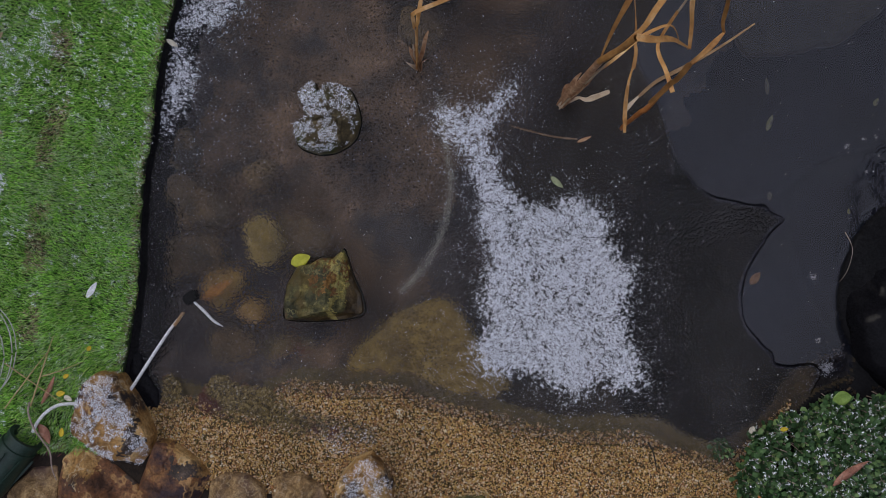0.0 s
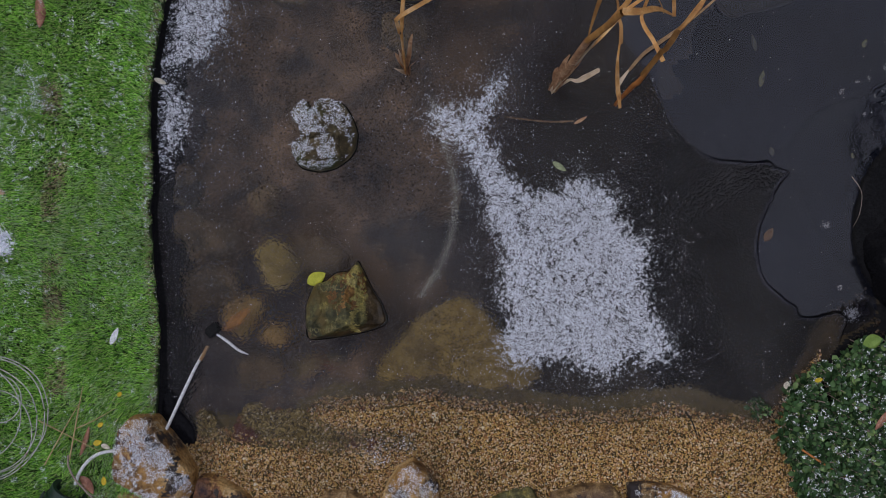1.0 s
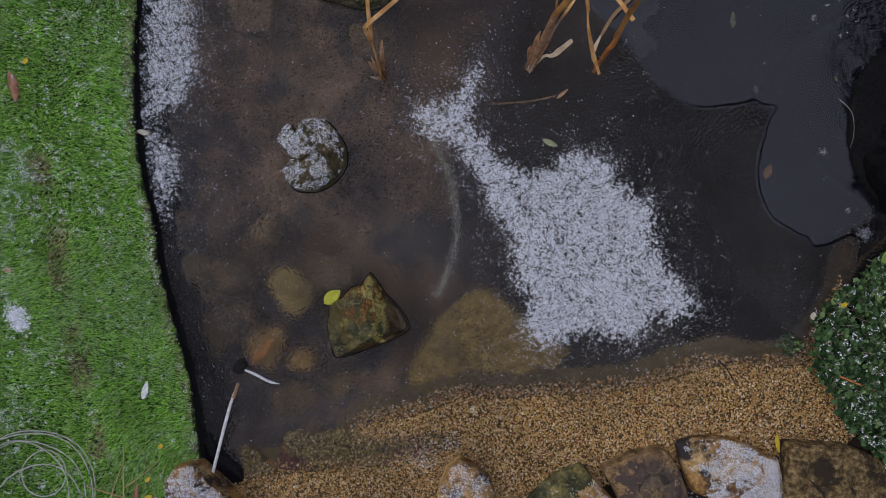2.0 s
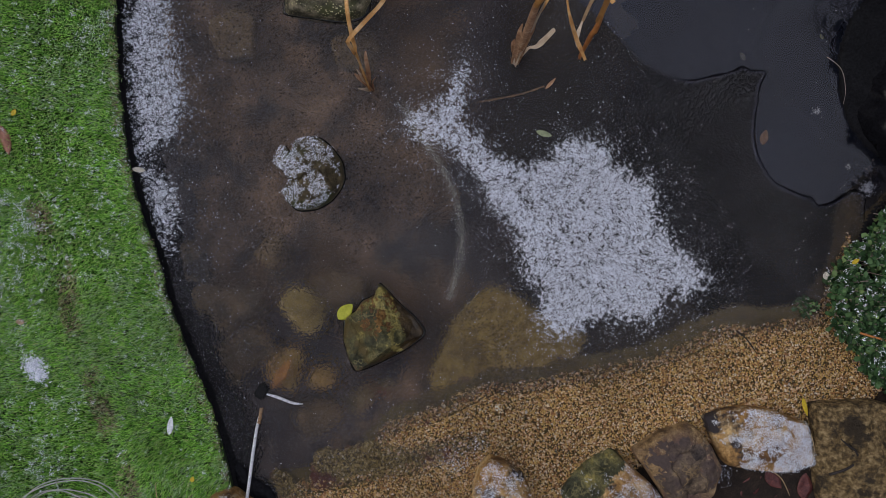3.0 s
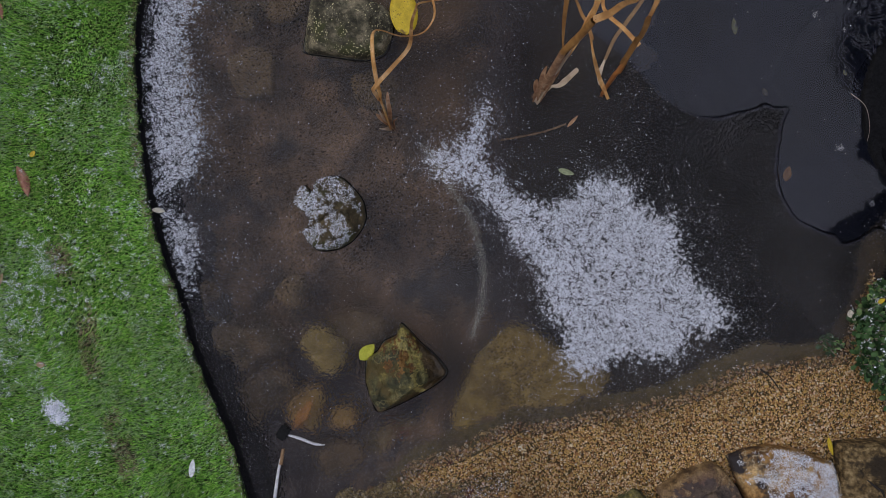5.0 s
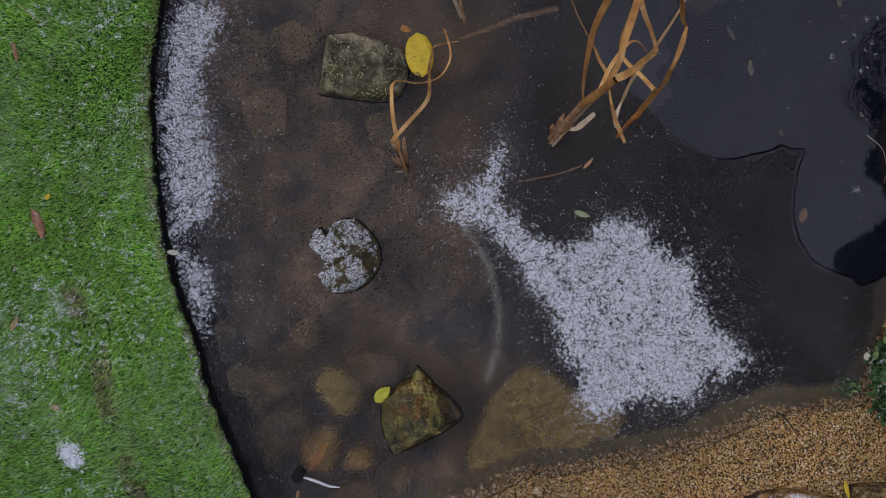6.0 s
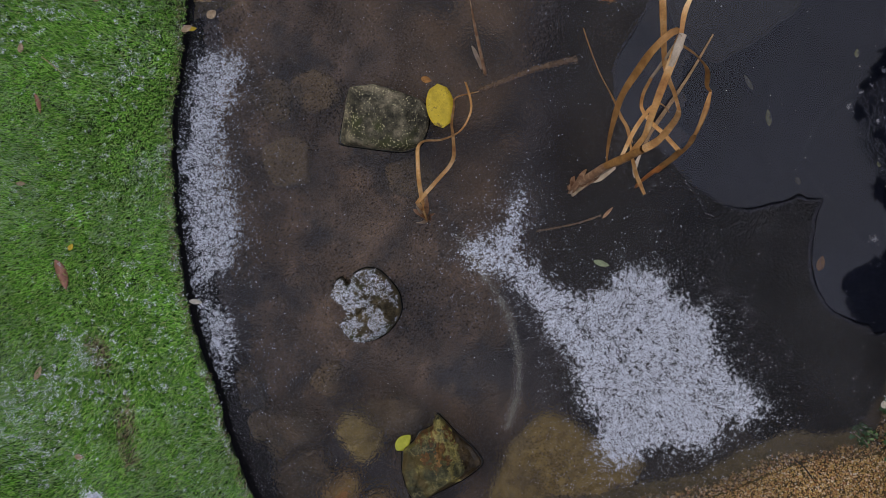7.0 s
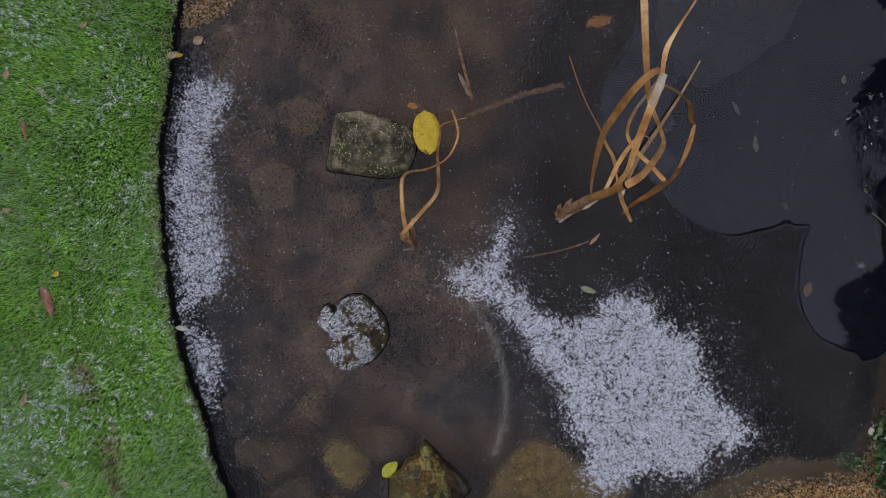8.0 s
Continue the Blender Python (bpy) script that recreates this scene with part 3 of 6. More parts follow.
# ---- gravel beach ----
def gravel():
    n = 215000
    x, y = rng.uniform(-0.9, 1.0, n), rng.uniform(-1.15, -0.3, n)
    db, wet = away(BEACH, x, y), inside(POND, x, y)
    wob = 0.03 * (field(x, y, 12.0, 3) - 0.5)
    keep = ~inside(LAWN, x, y) & np.where(wet, (db + wob < 0.035) & (rng.random(n) < 0.9 - 18 * db), inside(GRAVEL, x, y) | inside(GRAVEL_EAST, x, y) | (away(GRAVEL_END, x, y) < 0.02))
    keep &= np.hypot(x - AMBER[0], y - AMBER[1]) + wob > 0.14
    x, y = x[keep], y[keep]
    n = len(x)
    cn = 7000
    a, r = rng.random(cn) * 6.28, 0.15 * np.sqrt(rng.random(cn))
    cx, cy = CORNER[0] + r * np.cos(a), CORNER[1] + r * np.sin(a)
    k = inside(POND, cx, cy)
    x, y = np.concatenate([x, cx[k]]), np.concatenate([y, cy[k]])
    n = len(x)
    s = rng.uniform(0.0012, 0.0028, n) * np.where(rng.random(n) < 0.05, 1.7, 1.0)
    z = ground_height(x, y) + rng.random(n) * 0.005
    me = mesh_of("gravel", *many(OCT_V, OCT_F, np.stack([x, y, z], 1), np.stack([s * rng.uniform(1.0, 1.6, n), s * rng.uniform(0.9, 1.3, n), s * rng.uniform(0.6, 1.0, n)], 1), turns(n, 0.5)), M_GRAVEL)
    tagged(add("gravel", me), "golden brown wet pea gravel beach", "gravel", kind="stuff")
    n = 46000
    x, y = rng.uniform(-0.8, 0.0, n), rng.uniform(-0.56, -0.3, n)
    edge_of_mat = np.where(inside(MAT, x, y), 1, -1) * away(MAT, x, y, True)
    edge_of_patch = np.where(inside(MAT_PATCH, x, y), 1, -1) * away(MAT_PATCH, x, y, True)
    k = (np.maximum(edge_of_mat, edge_of_patch) + 0.05 * (field(x, y, 20.0, 3, 3.0) - 0.5) > 0) & inside(POND, x, y)
    x, y = x[k], y[k]
    n = len(x)
    s = rng.uniform(0.0012, 0.0030, n)
    z = np.maximum(ground_height(x, y), -0.010 - 0.010 * field(x, y, 16.0, 2, 8.0)) + rng.random(n) * 0.004
    me = mesh_of("algae_mat", *many(OCT_V, OCT_F, np.stack([x, y, np.minimum(z, -0.003)], 1), np.stack([s * rng.uniform(1.0, 1.6, n), s * rng.uniform(0.9, 1.3, n), s * rng.uniform(0.6, 1.0, n)], 1), turns(n, 0.5)), M_WEEDY)
    tagged(add("algae_mat", me), "olive and reddish algae coated gravel under thin ice", "gravel", kind="stuff")


gravel()


def dark_grit():
    n = 1500
    x, y = rng.normal(GRIT[0], 0.045, n), rng.normal(GRIT[1], 0.03, n)
    k = field(x, y, 30.0, 3, 5.0) > 0.40
    x, y = x[k], y[k]
    n = len(x)
    s = rng.uniform(0.0014, 0.0036, n)
    me = mesh_of("grit", *many(ICO_V, ICO_F, np.stack([x, y, np.maximum(ground_height(x, y), -0.012) + rng.random(n) * 0.003], 1), np.stack([s * rng.uniform(0.8, 1.4, n), s, s * 0.6], 1), turns(n, 0.5)), M_GRIT)
    tagged(add("grit", me), "dark brown wet grit at the foot of the liner", "grit", kind="stuff")


GRIT = (1.109, -0.327)
M_GRIT = material("dark_wet_grit", [(0.0, (0.006, 0.004, 0.003)), (0.6, (0.022, 0.013, 0.006)), (0.9, (0.06, 0.035, 0.014)), (1.0, (0.18, 0.13, 0.08))], 10.0, 0.3, 0, island=2, spec=0.5)
dark_grit()


# ---- snow lying on the ice ----
def drift(label, outline, spread, thickness, seed_shift, loose, grains, keep=0.40):
    """A thin patch of snow: a crumbly crust with holes, crystals over it and loose crumbs round it."""
    o = smooth_line(outline, 120)
    lo, hi = o.min(0) - 0.05, o.max(0) + 0.05

    def cover(x, y):
        d = away(o, x, y, True) * np.where(inside(o, x, y), 1, -1)
        return np.clip(d / spread, -1.6, 1) * 0.52 + 0.35 * (field(x, y, 26.0, 3, seed_shift) - 0.5) + 0.50 * (field(0.6 * x + 0.8 * y, 0.6 * y - 0.8 * x, 70.0, 2, seed_shift + 3) - 0.5) + 1.25 * (field(0.8 * x + 0.6 * y, 0.8 * y - 0.6 * x, 185.0, 2, seed_shift + 5) - 0.5)
    n = grains * 5
    x, y = rng.uniform(lo[0], hi[0], n), rng.uniform(lo[1], hi[1], n)
    c = cover(x, y) - (0.38 - keep)
    c = c - 0.10 * (c > 0)
    k = (c + rng.normal(0, 0.05, n) > 0.05) & (rng.random(n) < 0.10 + 1.1 * np.clip(c, 0, 0.8))
    x, y, c = x[k][:grains], y[k][:grains], c[k][:grains]
    snow_grains("snow_patch", label, x, y, 0.001 + rng.random(len(x)) * thickness * np.clip(c, 0.05, 0.6) * 1.6, 0.00095, 0.10, 3)
    n = int(grains * 2.2)
    fx, fy = rng.uniform(lo[0], hi[0], n), rng.uniform(lo[1], hi[1], n)
    fc = cover(fx, fy) - (0.38 - keep)
    k = (fc > -0.22) & (rng.random(n) < 0.12 + 0.5 * np.clip(fc + 0.22, 0, 1))
    snow_grains("snow_slush", "fine wet slush thinly spread between the snow crumbs", fx[k], fy[k], np.full(k.sum(), 0.0008), 0.00055, 0.0, 2)
    n = loose * 6
    x, y = rng.uniform(lo[0] - 0.08, hi[0] + 0.08, n), rng.uniform(lo[1] - 0.08, hi[1] + 0.08, n)
    d = away(o, x, y, True)
    k = (rng.random(n) < np.exp(-d / 0.05) * 0.8) & (field(x, y, 40.0, 2, 8.0) > 0.42) & inside(POND, x, y)
    x, y = x[k][:loose], y[k][:loose]
    snow_grains("snow_crumbs", "sparse snow crumbs round the patch", x, y, np.full(len(x), 0.001), 0.0008, 0.12, 3)


drift("large patch of grainy white snow on the ice", [(0.194, 0.440), (0.133, 0.418), (0.069, 0.372), (-0.000, 0.388), (-0.023, 0.339), (0.047, 0.255), (0.084, 0.153), (0.093, 0.064), (0.115, -0.031), (0.097, -0.124), (0.112, -0.199), (0.073, -0.282), (0.112, -0.342), (0.207, -0.337), (0.307, -0.375), (0.349, -0.412), (0.410, -0.373), (0.478, -0.388), (0.546, -0.353), (0.527, -0.285), (0.505, -0.224), (0.507, -0.131), (0.519, -0.070), (0.456, 0.011), (0.447, 0.083), (0.354, 0.152), (0.296, 0.120), (0.200, 0.149), (0.154, 0.230), (0.132, 0.308), (0.172, 0.382)], 0.032, 0.009, 0.0, 5200, 76000, 0.42)
drift("narrow patch of grainy snow along the pond edge", [(-0.448, 1.149), (-0.344, 1.117), (-0.359, 1.040), (-0.444, 0.961), (-0.489, 0.848), (-0.515, 0.741), (-0.554, 0.641), (-0.621, 0.588), (-0.683, 0.583), (-0.717, 0.565), (-0.667, 0.490), (-0.686, 0.414), (-0.730, 0.341), (-0.757, 0.337), (-0.749, 0.444), (-0.737, 0.523), (-0.712, 0.630), (-0.666, 0.761), (-0.614, 0.906), (-0.528, 1.035)], 0.034, 0.008, 4.0, 3200, 36000, 0.43)


def dusting():
    n = 9000
    x, y = rng.uniform(-0.85, 0.95, n), rng.uniform(-0.6, 1.5, n)
    out = inside(ice_outline, x, y) & inside(POND, x, y)
    k = out & (field(x, y, 5.0, 3, 2.0) + 0.25 * rng.random(n) > 0.74)
    k |= out & (rng.random(n) < 0.03)
    snow_grains("snow_specks", "tiny snow specks scattered over the ice", x[k], y[k], np.full(k.sum(), 0.0008), 0.0007, 0.12, 3)


dusting()


def drifting():
    n = 260
    x, y = rng.uniform(0.5, 1.5, n), rng.uniform(-0.3, 1.1, n)
    k = ~inside(ice_outline, x, y) & inside(POND, x, y)
    snow_grains("floating_specks", "tiny pale specks drifting on the open water", x[k], y[k], np.full(k.sum(), -0.0055), 0.00075)


drifting()


# ---- stones ----
def stone_mesh(name, outline, top, base, seed, mats, rough=0.008, slopes=(0.5, 1.1), reach=(0.15, 0.6), lean=(0, 0), facets=5, planes=(), foot=0.06, rings=34, crown=5.0, angle=28, chipped=False):
    r0 = np.random.default_rng(seed)
    q = np.vstack([np.array(outline, float), outline[:1]])
    run = np.concatenate([[0], np.cumsum(np.linalg.norm(np.diff(q, axis=0), axis=1))])
    at = np.linspace(0, run[-1], 110, endpoint=False)
    o = np.stack([np.interp(at, run, q[:, 0]), np.interp(at, run, q[:, 1])], 1)
    o = 0.5 * o + 0.25 * (np.roll(o, 1, 0) + np.roll(o, -1, 0))
    c = o.mean(0)
    size = np.linalg.norm(o - c, axis=1).mean()
    u = np.concatenate([np.linspace(0.06, 0.9, rings - 5), [0.95, 0.985, 1.0, 0.99, 0.95]])
    drop = np.array([0.0] * (rings - 5) + [0.02, 0.10, 0.35, 0.75, 1.0])
    dirs = list(planes) or [(r0.uniform(0, 6.28), r0.uniform(*slopes), r0.uniform(*reach)) for _ in range(facets)]
    chips = [(r0.uniform(0, 6.28), r0.uniform(0.12, 0.5), r0.uniform(0.0, 0.6)) for _ in range(9)] if chipped else []
    v = []
    for rr, dd in zip(u, drop):
        p = c + rr * (o - c)
        q = p - c
        z = top + q @ np.array(lean) - (top - base) * 0.30 * rr ** crown
        for a, s, at in dirs + chips:
            z = np.minimum(z, top - s * (q @ np.array([math.cos(a), math.sin(a)]) - at * size))
        z = np.maximum(z, base + 0.12 * (top - base) * (1 - dd))
        nz = field(p[:, 0], p[:, 1], 22.0, 4, seed * 1.3) - 0.5
        z = z + rough * 2.0 * nz + rough * 0.9 * (field(p[:, 0], p[:, 1], 75.0, 3, seed * 0.7) - 0.5) - rough * 0.5 * np.clip(0.025 - np.abs(field(p[:, 0], p[:, 1], 11.0, 3, seed * 2.1) - 0.5), 0, 0.025) / 0.025
        z = z * (1 - dd) + dd * (base - foot)
        wob = 1 + 0.02 * (field(p[:, 0] + dd, p[:, 1], 30.0, 2, seed) - 0.5)
        v.append(np.column_stack([c + (p - c) * wob[:, None], z]))
    v = np.vstack(v)
    n, k = 110, len(u)
    f = [(i * n + j, i * n + (j + 1) % n, (i + 1) * n + (j + 1) % n, (i + 1) * n + j) for i in range(k - 1) for j in range(n)]
    mid = np.array([[c[0], c[1], v[:n, 2].mean()]])
    v = np.vstack([v, mid])
    bmx = bmesh.new()
    vs = [bmx.verts.new(p) for p in v]
    for q in f:
        bmx.faces.new([vs[t] for t in q][::-1])
    for j in range(n):
        bmx.faces.new((vs[-1], vs[j], vs[(j + 1) % n]))
    bmesh.ops.recalc_face_normals(bmx, faces=bmx.faces)
    me = bpy.data.meshes.new(name)
    bmx.to_mesh(me)
    bmx.free()
    for p in me.polygons:
        p.use_smooth = True
    me.set_sharp_from_angle(angle=radians(angle))
    me.materials.append(mats)
    return me


def surface_points(me, n, up=0.5):
    """Random places on the upward faces of a mesh."""
    tri = [(f.center[:], f.area) for f in me.polygons if f.normal.z > up]
    cs, ar = np.array([t[0] for t in tri]), np.array([t[1] for t in tri])
    pick = rng.choice(len(cs), n, p=ar / ar.sum())
    p = cs[pick] + rng.normal(0, 1, (n, 3)) * np.sqrt(ar[pick])[:, None] * np.array([0.5, 0.5, 0.0])
    return p


def dust_stone(me, label, n, bias=0.5, size=0.0024, shift=0.0, up=0.55, lean=(0, 0)):
    p = surface_points(me, n, up)
    off = (p[:, :2] - p[:, :2].mean(0)) @ np.array(lean)
    k = 0.6 * field(p[:, 0], p[:, 1], 26.0, 3, shift) + 0.4 * field(p[:, 0], p[:, 1], 110.0, 2, shift + 4) + 0.2 * rng.random(n) - off > bias + 0.10
    snow_grains("snow_dusting", label, p[k, 0], p[k, 1], p[k, 2] + 0.001, size)


def stone(label, outline, top, base, seed, mat, group="", name="stone", zones=(), **k):
    """zones: other materials for stretches of the stone, each with a test of the place and a wobble."""
    me = stone_mesh(name, outline, top, base, seed, mat, **k)
    c = np.array([p.center[:] for p in me.polygons])
    w = field(c[:, 0], c[:, 1], 35.0, 4, seed + 2.0) - 0.5 + 0.5 * (field(c[:, 0], c[:, 1], 160.0, 2, seed + 5.0) - 0.5)
    index = np.zeros(len(c), np.int32)
    for i, (other, test) in enumerate(zones):
        me.materials.append(other)
        index[test(c[:, 0], c[:, 1], c[:, 2], w)] = i + 1
    me.polygons.foreach_set("material_index", index)
    ob = tagged(add(name, me), label, "stone", group)
    return me


M_OCHRE = material("ochre_sandstone", [(0.33, (0.13, 0.065, 0.024)), (0.48, (0.39, 0.22, 0.072)), (0.66, (0.64, 0.45, 0.21))], 14, 0.8, 0.6, 70, stain=((0.035, 0.028, 0.028), 9, 0.52, 0.62), dist=0.010, vein=((0.56, 0.46, 0.30), 10.0, 0.012))
# charcoal tone of stains, and the painted shade of one stone's dimple
M_CHAR = material("stained_and_shaded_stone", [(0.33, (0.022, 0.018, 0.016)), (0.5, (0.060, 0.045, 0.036)), (0.66, (0.13, 0.095, 0.07))], 24, 0.7, 0.6, 80, dist=0.010)
M_RUST = material("rusty_sandstone", [(0.33, (0.055, 0.028, 0.018)), (0.48, (0.18, 0.080, 0.035)), (0.66, (0.38, 0.20, 0.075))], 14, 0.7, 0.6, 70, stain=((0.04, 0.025, 0.03), 8, 0.48, 0.60), dist=0.010, vein=((0.50, 0.30, 0.12), 7.0, 0.02))
M_BROWN = material("brown_sandstone", [(0.34, (0.090, 0.054, 0.024)), (0.5, (0.27, 0.170, 0.075)), (0.66, (0.50, 0.35, 0.17))], 30, 0.8, 0.6, 90, stain=((0.13, 0.08, 0.062), 7, 0.48, 0.64), dist=0.010, vein=((0.40, 0.30, 0.18), 9.0, 0.008))
M_OLIVE = material("wet_olive_stone", [(0.25, (0.012, 0.014, 0.008)), (0.46, (0.06, 0.06, 0.028)), (0.56, (0.15, 0.135, 0.05)), (0.68, (0.46, 0.37, 0.10))], 17, 0.5, 0.9, 60, stain=((0.10, 0.075, 0.025), 12, 0.54, 0.62), spec=0.3, dist=0.012, vein=((0.24, 0.21, 0.09), 11.0, 0.012))
M_OLIVE_RUST = material("rusty_wet_stone", [(0.3, (0.045, 0.022, 0.008)), (0.5, (0.15, 0.072, 0.018)), (0.68, (0.34, 0.19, 0.05))], 30, 0.45, 0.9, 80, spec=0.4, dist=0.012)
M_OLIVE_BROWN = material("brown_wet_stone_foot", [(0.3, (0.016, 0.011, 0.006)), (0.5, (0.055, 0.036, 0.014)), (0.7, (0.12, 0.08, 0.03))], 30, 0.4, 0.6, 80, spec=0.4, dist=0.010)
M_OLIVE_PALE = material("yellowish_wet_stone", [(0.3, (0.09, 0.08, 0.025)), (0.5, (0.25, 0.21, 0.06)), (0.68, (0.48, 0.40, 0.13))], 30, 0.45, 0.8, 80, spec=0.4, dist=0.010)
M_UMBER = material("umber_sandstone", [(0.34, (0.050, 0.036, 0.024)), (0.5, (0.145, 0.102, 0.064)), (0.66, (0.27, 0.20, 0.115))], 26, 0.7, 0.7, 90, stain=((0.080, 0.056, 0.048), 8, 0.46, 0.60), dist=0.010, vein=((0.30, 0.20, 0.09), 8.0, 0.010))
M_TAN_ROCK = material("tan_weathered_rock", [(0.36, (0.070, 0.047, 0.021)), (0.5, (0.230, 0.155, 0.064)), (0.64, (0.48, 0.35, 0.17))], 75, 0.75, 1.0, 160, stain=((0.050, 0.036, 0.020), 14, 0.52, 0.60), dist=0.014)
M_MOSSY = material("mossy_grey_stone", [(0.36, (0.026, 0.024, 0.013)), (0.5, (0.098, 0.088, 0.052)), (0.63, (0.30, 0.255, 0.16))], 24, 0.6, 1.0, 80, stain=((0.06, 0.065, 0.018), 9, 0.56, 0.66), speck=((0.76, 0.70, 0.40), 150, 0.30), dist=0.012, vein=((0.20, 0.18, 0.12), 13.0, 0.012))
M_TUFA = material("dark_mossy_stump_stone", [(0.3, (0.03, 0.025, 0.014)), (0.5, (0.085, 0.066, 0.032)), (0.7, (0.20, 0.155, 0.075))], 25, 0.85, 0.9, 90, stain=((0.05, 0.06, 0.014), 14, 0.52, 0.64), dist=0.010)
M_SUNK = material("silted_sunken_stone", [(0.3, (0.15, 0.112, 0.040)), (0.7, (0.36, 0.27, 0.09))], 9, 0.95, 0.3, 50, stain=((0.06, 0.048, 0.035), 6, 0.5, 0.7))
M_SUNK_DIM = material("dim_silted_stone", [(0.3, (0.080, 0.058, 0.034)), (0.7, (0.185, 0.132, 0.068))], 9, 0.95, 0.3, 50, stain=((0.045, 0.038, 0.03), 7, 0.48, 0.66))
M_SLAB = material("olive_tan_sunken_slab", [(0.3, (0.120, 0.086, 0.026)), (0.7, (0.31, 0.22, 0.062))], 55, 0.95, 0.3, 50, stain=((0.09, 0.07, 0.035), 9, 0.52, 0.7))
M_MUDSTONE = material("muddy_deep_stone", [(0.3, (0.030, 0.024, 0.013)), (0.7, (0.056, 0.044, 0.024))], 7, 0.95, 0.2, 40)
M_ALGAE = material("reddish_algae_stone", [(0.3, (0.05, 0.045, 0.025)), (0.5, (0.11, 0.085, 0.045)), (0.7, (0.20, 0.15, 0.07))], 16, 0.9, 0.6, 80, stain=((0.12, 0.045, 0.03), 7, 0.52, 0.62))
M_SUNK_ORANGE = material("orange_sunken_stone", [(0.3, (0.13, 0.082, 0.030)), (0.7, (0.36, 0.225, 0.070))], 26, 0.95, 0.3, 50, stain=((0.34, 0.25, 0.085), 12, 0.50, 0.66))

# in the pond
OLIVE_LINE = [(-0.267, 0.001), (-0.292, -0.024), (-0.329, -0.023), (-0.357, -0.041), (-0.390, -0.045), (-0.418, -0.094), (-0.428, -0.151), (-0.422, -0.190), (-0.345, -0.195), (-0.252, -0.189), (-0.211, -0.172), (-0.217, -0.127), (-0.241, -0.070), (-0.257, -0.021)]
MOSSY_LINE = [(-0.104, 0.894), (-0.043, 0.875), (0.019, 0.820), (0.057, 0.780), (0.063, 0.746), (0.038, 0.707), (0.001, 0.675), (-0.050, 0.680), (-0.121, 0.723), (-0.188, 0.767), (-0.188, 0.786), (-0.156, 0.830), (-0.128, 0.868)]
STUMP_LINE = [(-0.360, 0.442), (-0.339, 0.444), (-0.338, 0.418), (-0.320, 0.421), (-0.311, 0.439), (-0.274, 0.441), (-0.244, 0.421), (-0.228, 0.383), (-0.220, 0.340), (-0.231, 0.300), (-0.253, 0.277), (-0.293, 0.257), (-0.334, 0.254), (-0.382, 0.271), (-0.399, 0.307), (-0.397, 0.334), (-0.368, 0.348), (-0.369, 0.377), (-0.383, 0.400), (-0.381, 0.422)]
stone("wet olive stone with rusty streaks standing out of the ice", OLIVE_LINE, 0.072, 0.006, 5, M_OLIVE, planes=((-1.42, 2.4, 0.50), (0.0, 0.75, 0.10), (3.0, 0.30, -0.15), (1.7, 0.5, 0.25), (2.5, 1.0, 0.55)), rough=0.009, crown=8.0, angle=20, zones=((M_OLIVE_RUST, lambda x, y, z, w: np.hypot(x + 0.290, 0.75 * (y + 0.030)) + 0.12 * w < 0.040), (M_OLIVE_BROWN, lambda x, y, z, w: z + 0.02 * w < 0.034 - 0.15 * (y + 0.17)), (M_OLIVE_PALE, lambda x, y, z, w: np.abs(x + 0.283 - 0.15 * (y + 0.10) + 0.06 * w) < 0.009)))
stone("square mossy grey stone with pale lichen specks", MOSSY_LINE, 0.062, 0.006, 11, M_MOSSY, planes=((-1.85, 1.3, 0.72), (2.75, 1.2, 0.72), (1.2, 0.5, 0.6), (-0.4, 0.5, 0.6)), rough=0.006)
stump = stone("round dark mossy stone with a notch, topped with snow", STUMP_LINE, 0.066, 0.008, 3, M_TUFA, planes=((-0.5, 1.3, 0.62), (-1.6, 0.9, 0.72), (1.2, 0.8, 0.75), (3.1, 0.25, 0.3)), rough=0.022, crown=7.0, angle=45)
dust_stone(stump, "wet snow lying on the round stone", 7000, 0.43, 0.0010, 9.0, 0.45, (1.3, -0.5))


def shaded_wet_foot(outline, parent):
    """The dark skirt where a stone meets the ice: wet, and black for the side's shade."""
    o = smooth_line(outline, 90)
    c = o.mean(0)
    d = (o - c) / np.linalg.norm(o - c, axis=1)[:, None]
    wide = 0.6 + 0.8 * field(o[:, 0], o[:, 1], 25.0, 2)
    prof = [(0.0024, 0.0002), (0.0016, 0.0016), (0.0004, 0.0030), (-0.004, 0.0040)]
    v = np.array([[(p[0] + e[0] * a * w, p[1] + e[1] * a * w, z) for a, z in prof] for p, e, w in zip(o, d, wide)])
    n, k = len(o), len(prof)
    f = [(i * k + j, ((i + 1) % n) * k + j, ((i + 1) % n) * k + j + 1, i * k + j + 1) for i in range(n) for j in range(k - 1)]
    add("shaded_wet_foot", mesh_of("shaded_wet_foot", v.reshape(-1, 3), f, M_FOOT), parent, "black wet foot of the stone with its shade in the colour")


# near black: wetness plus the shade of the stone's side
M_FOOT = material("wet_shaded_stone", [(0.3, (0.006, 0.006, 0.005)), (0.7, (0.016, 0.014, 0.011))], 40, 0.25, 0.3, 150, spec=0.4)
for kind_of, line in (("wet olive", OLIVE_LINE), ("square mossy", MOSSY_LINE), ("round dark", STUMP_LINE)):
    shaded_wet_foot(line, next(o for o in scene.objects if o.get("label", "").startswith(kind_of)))

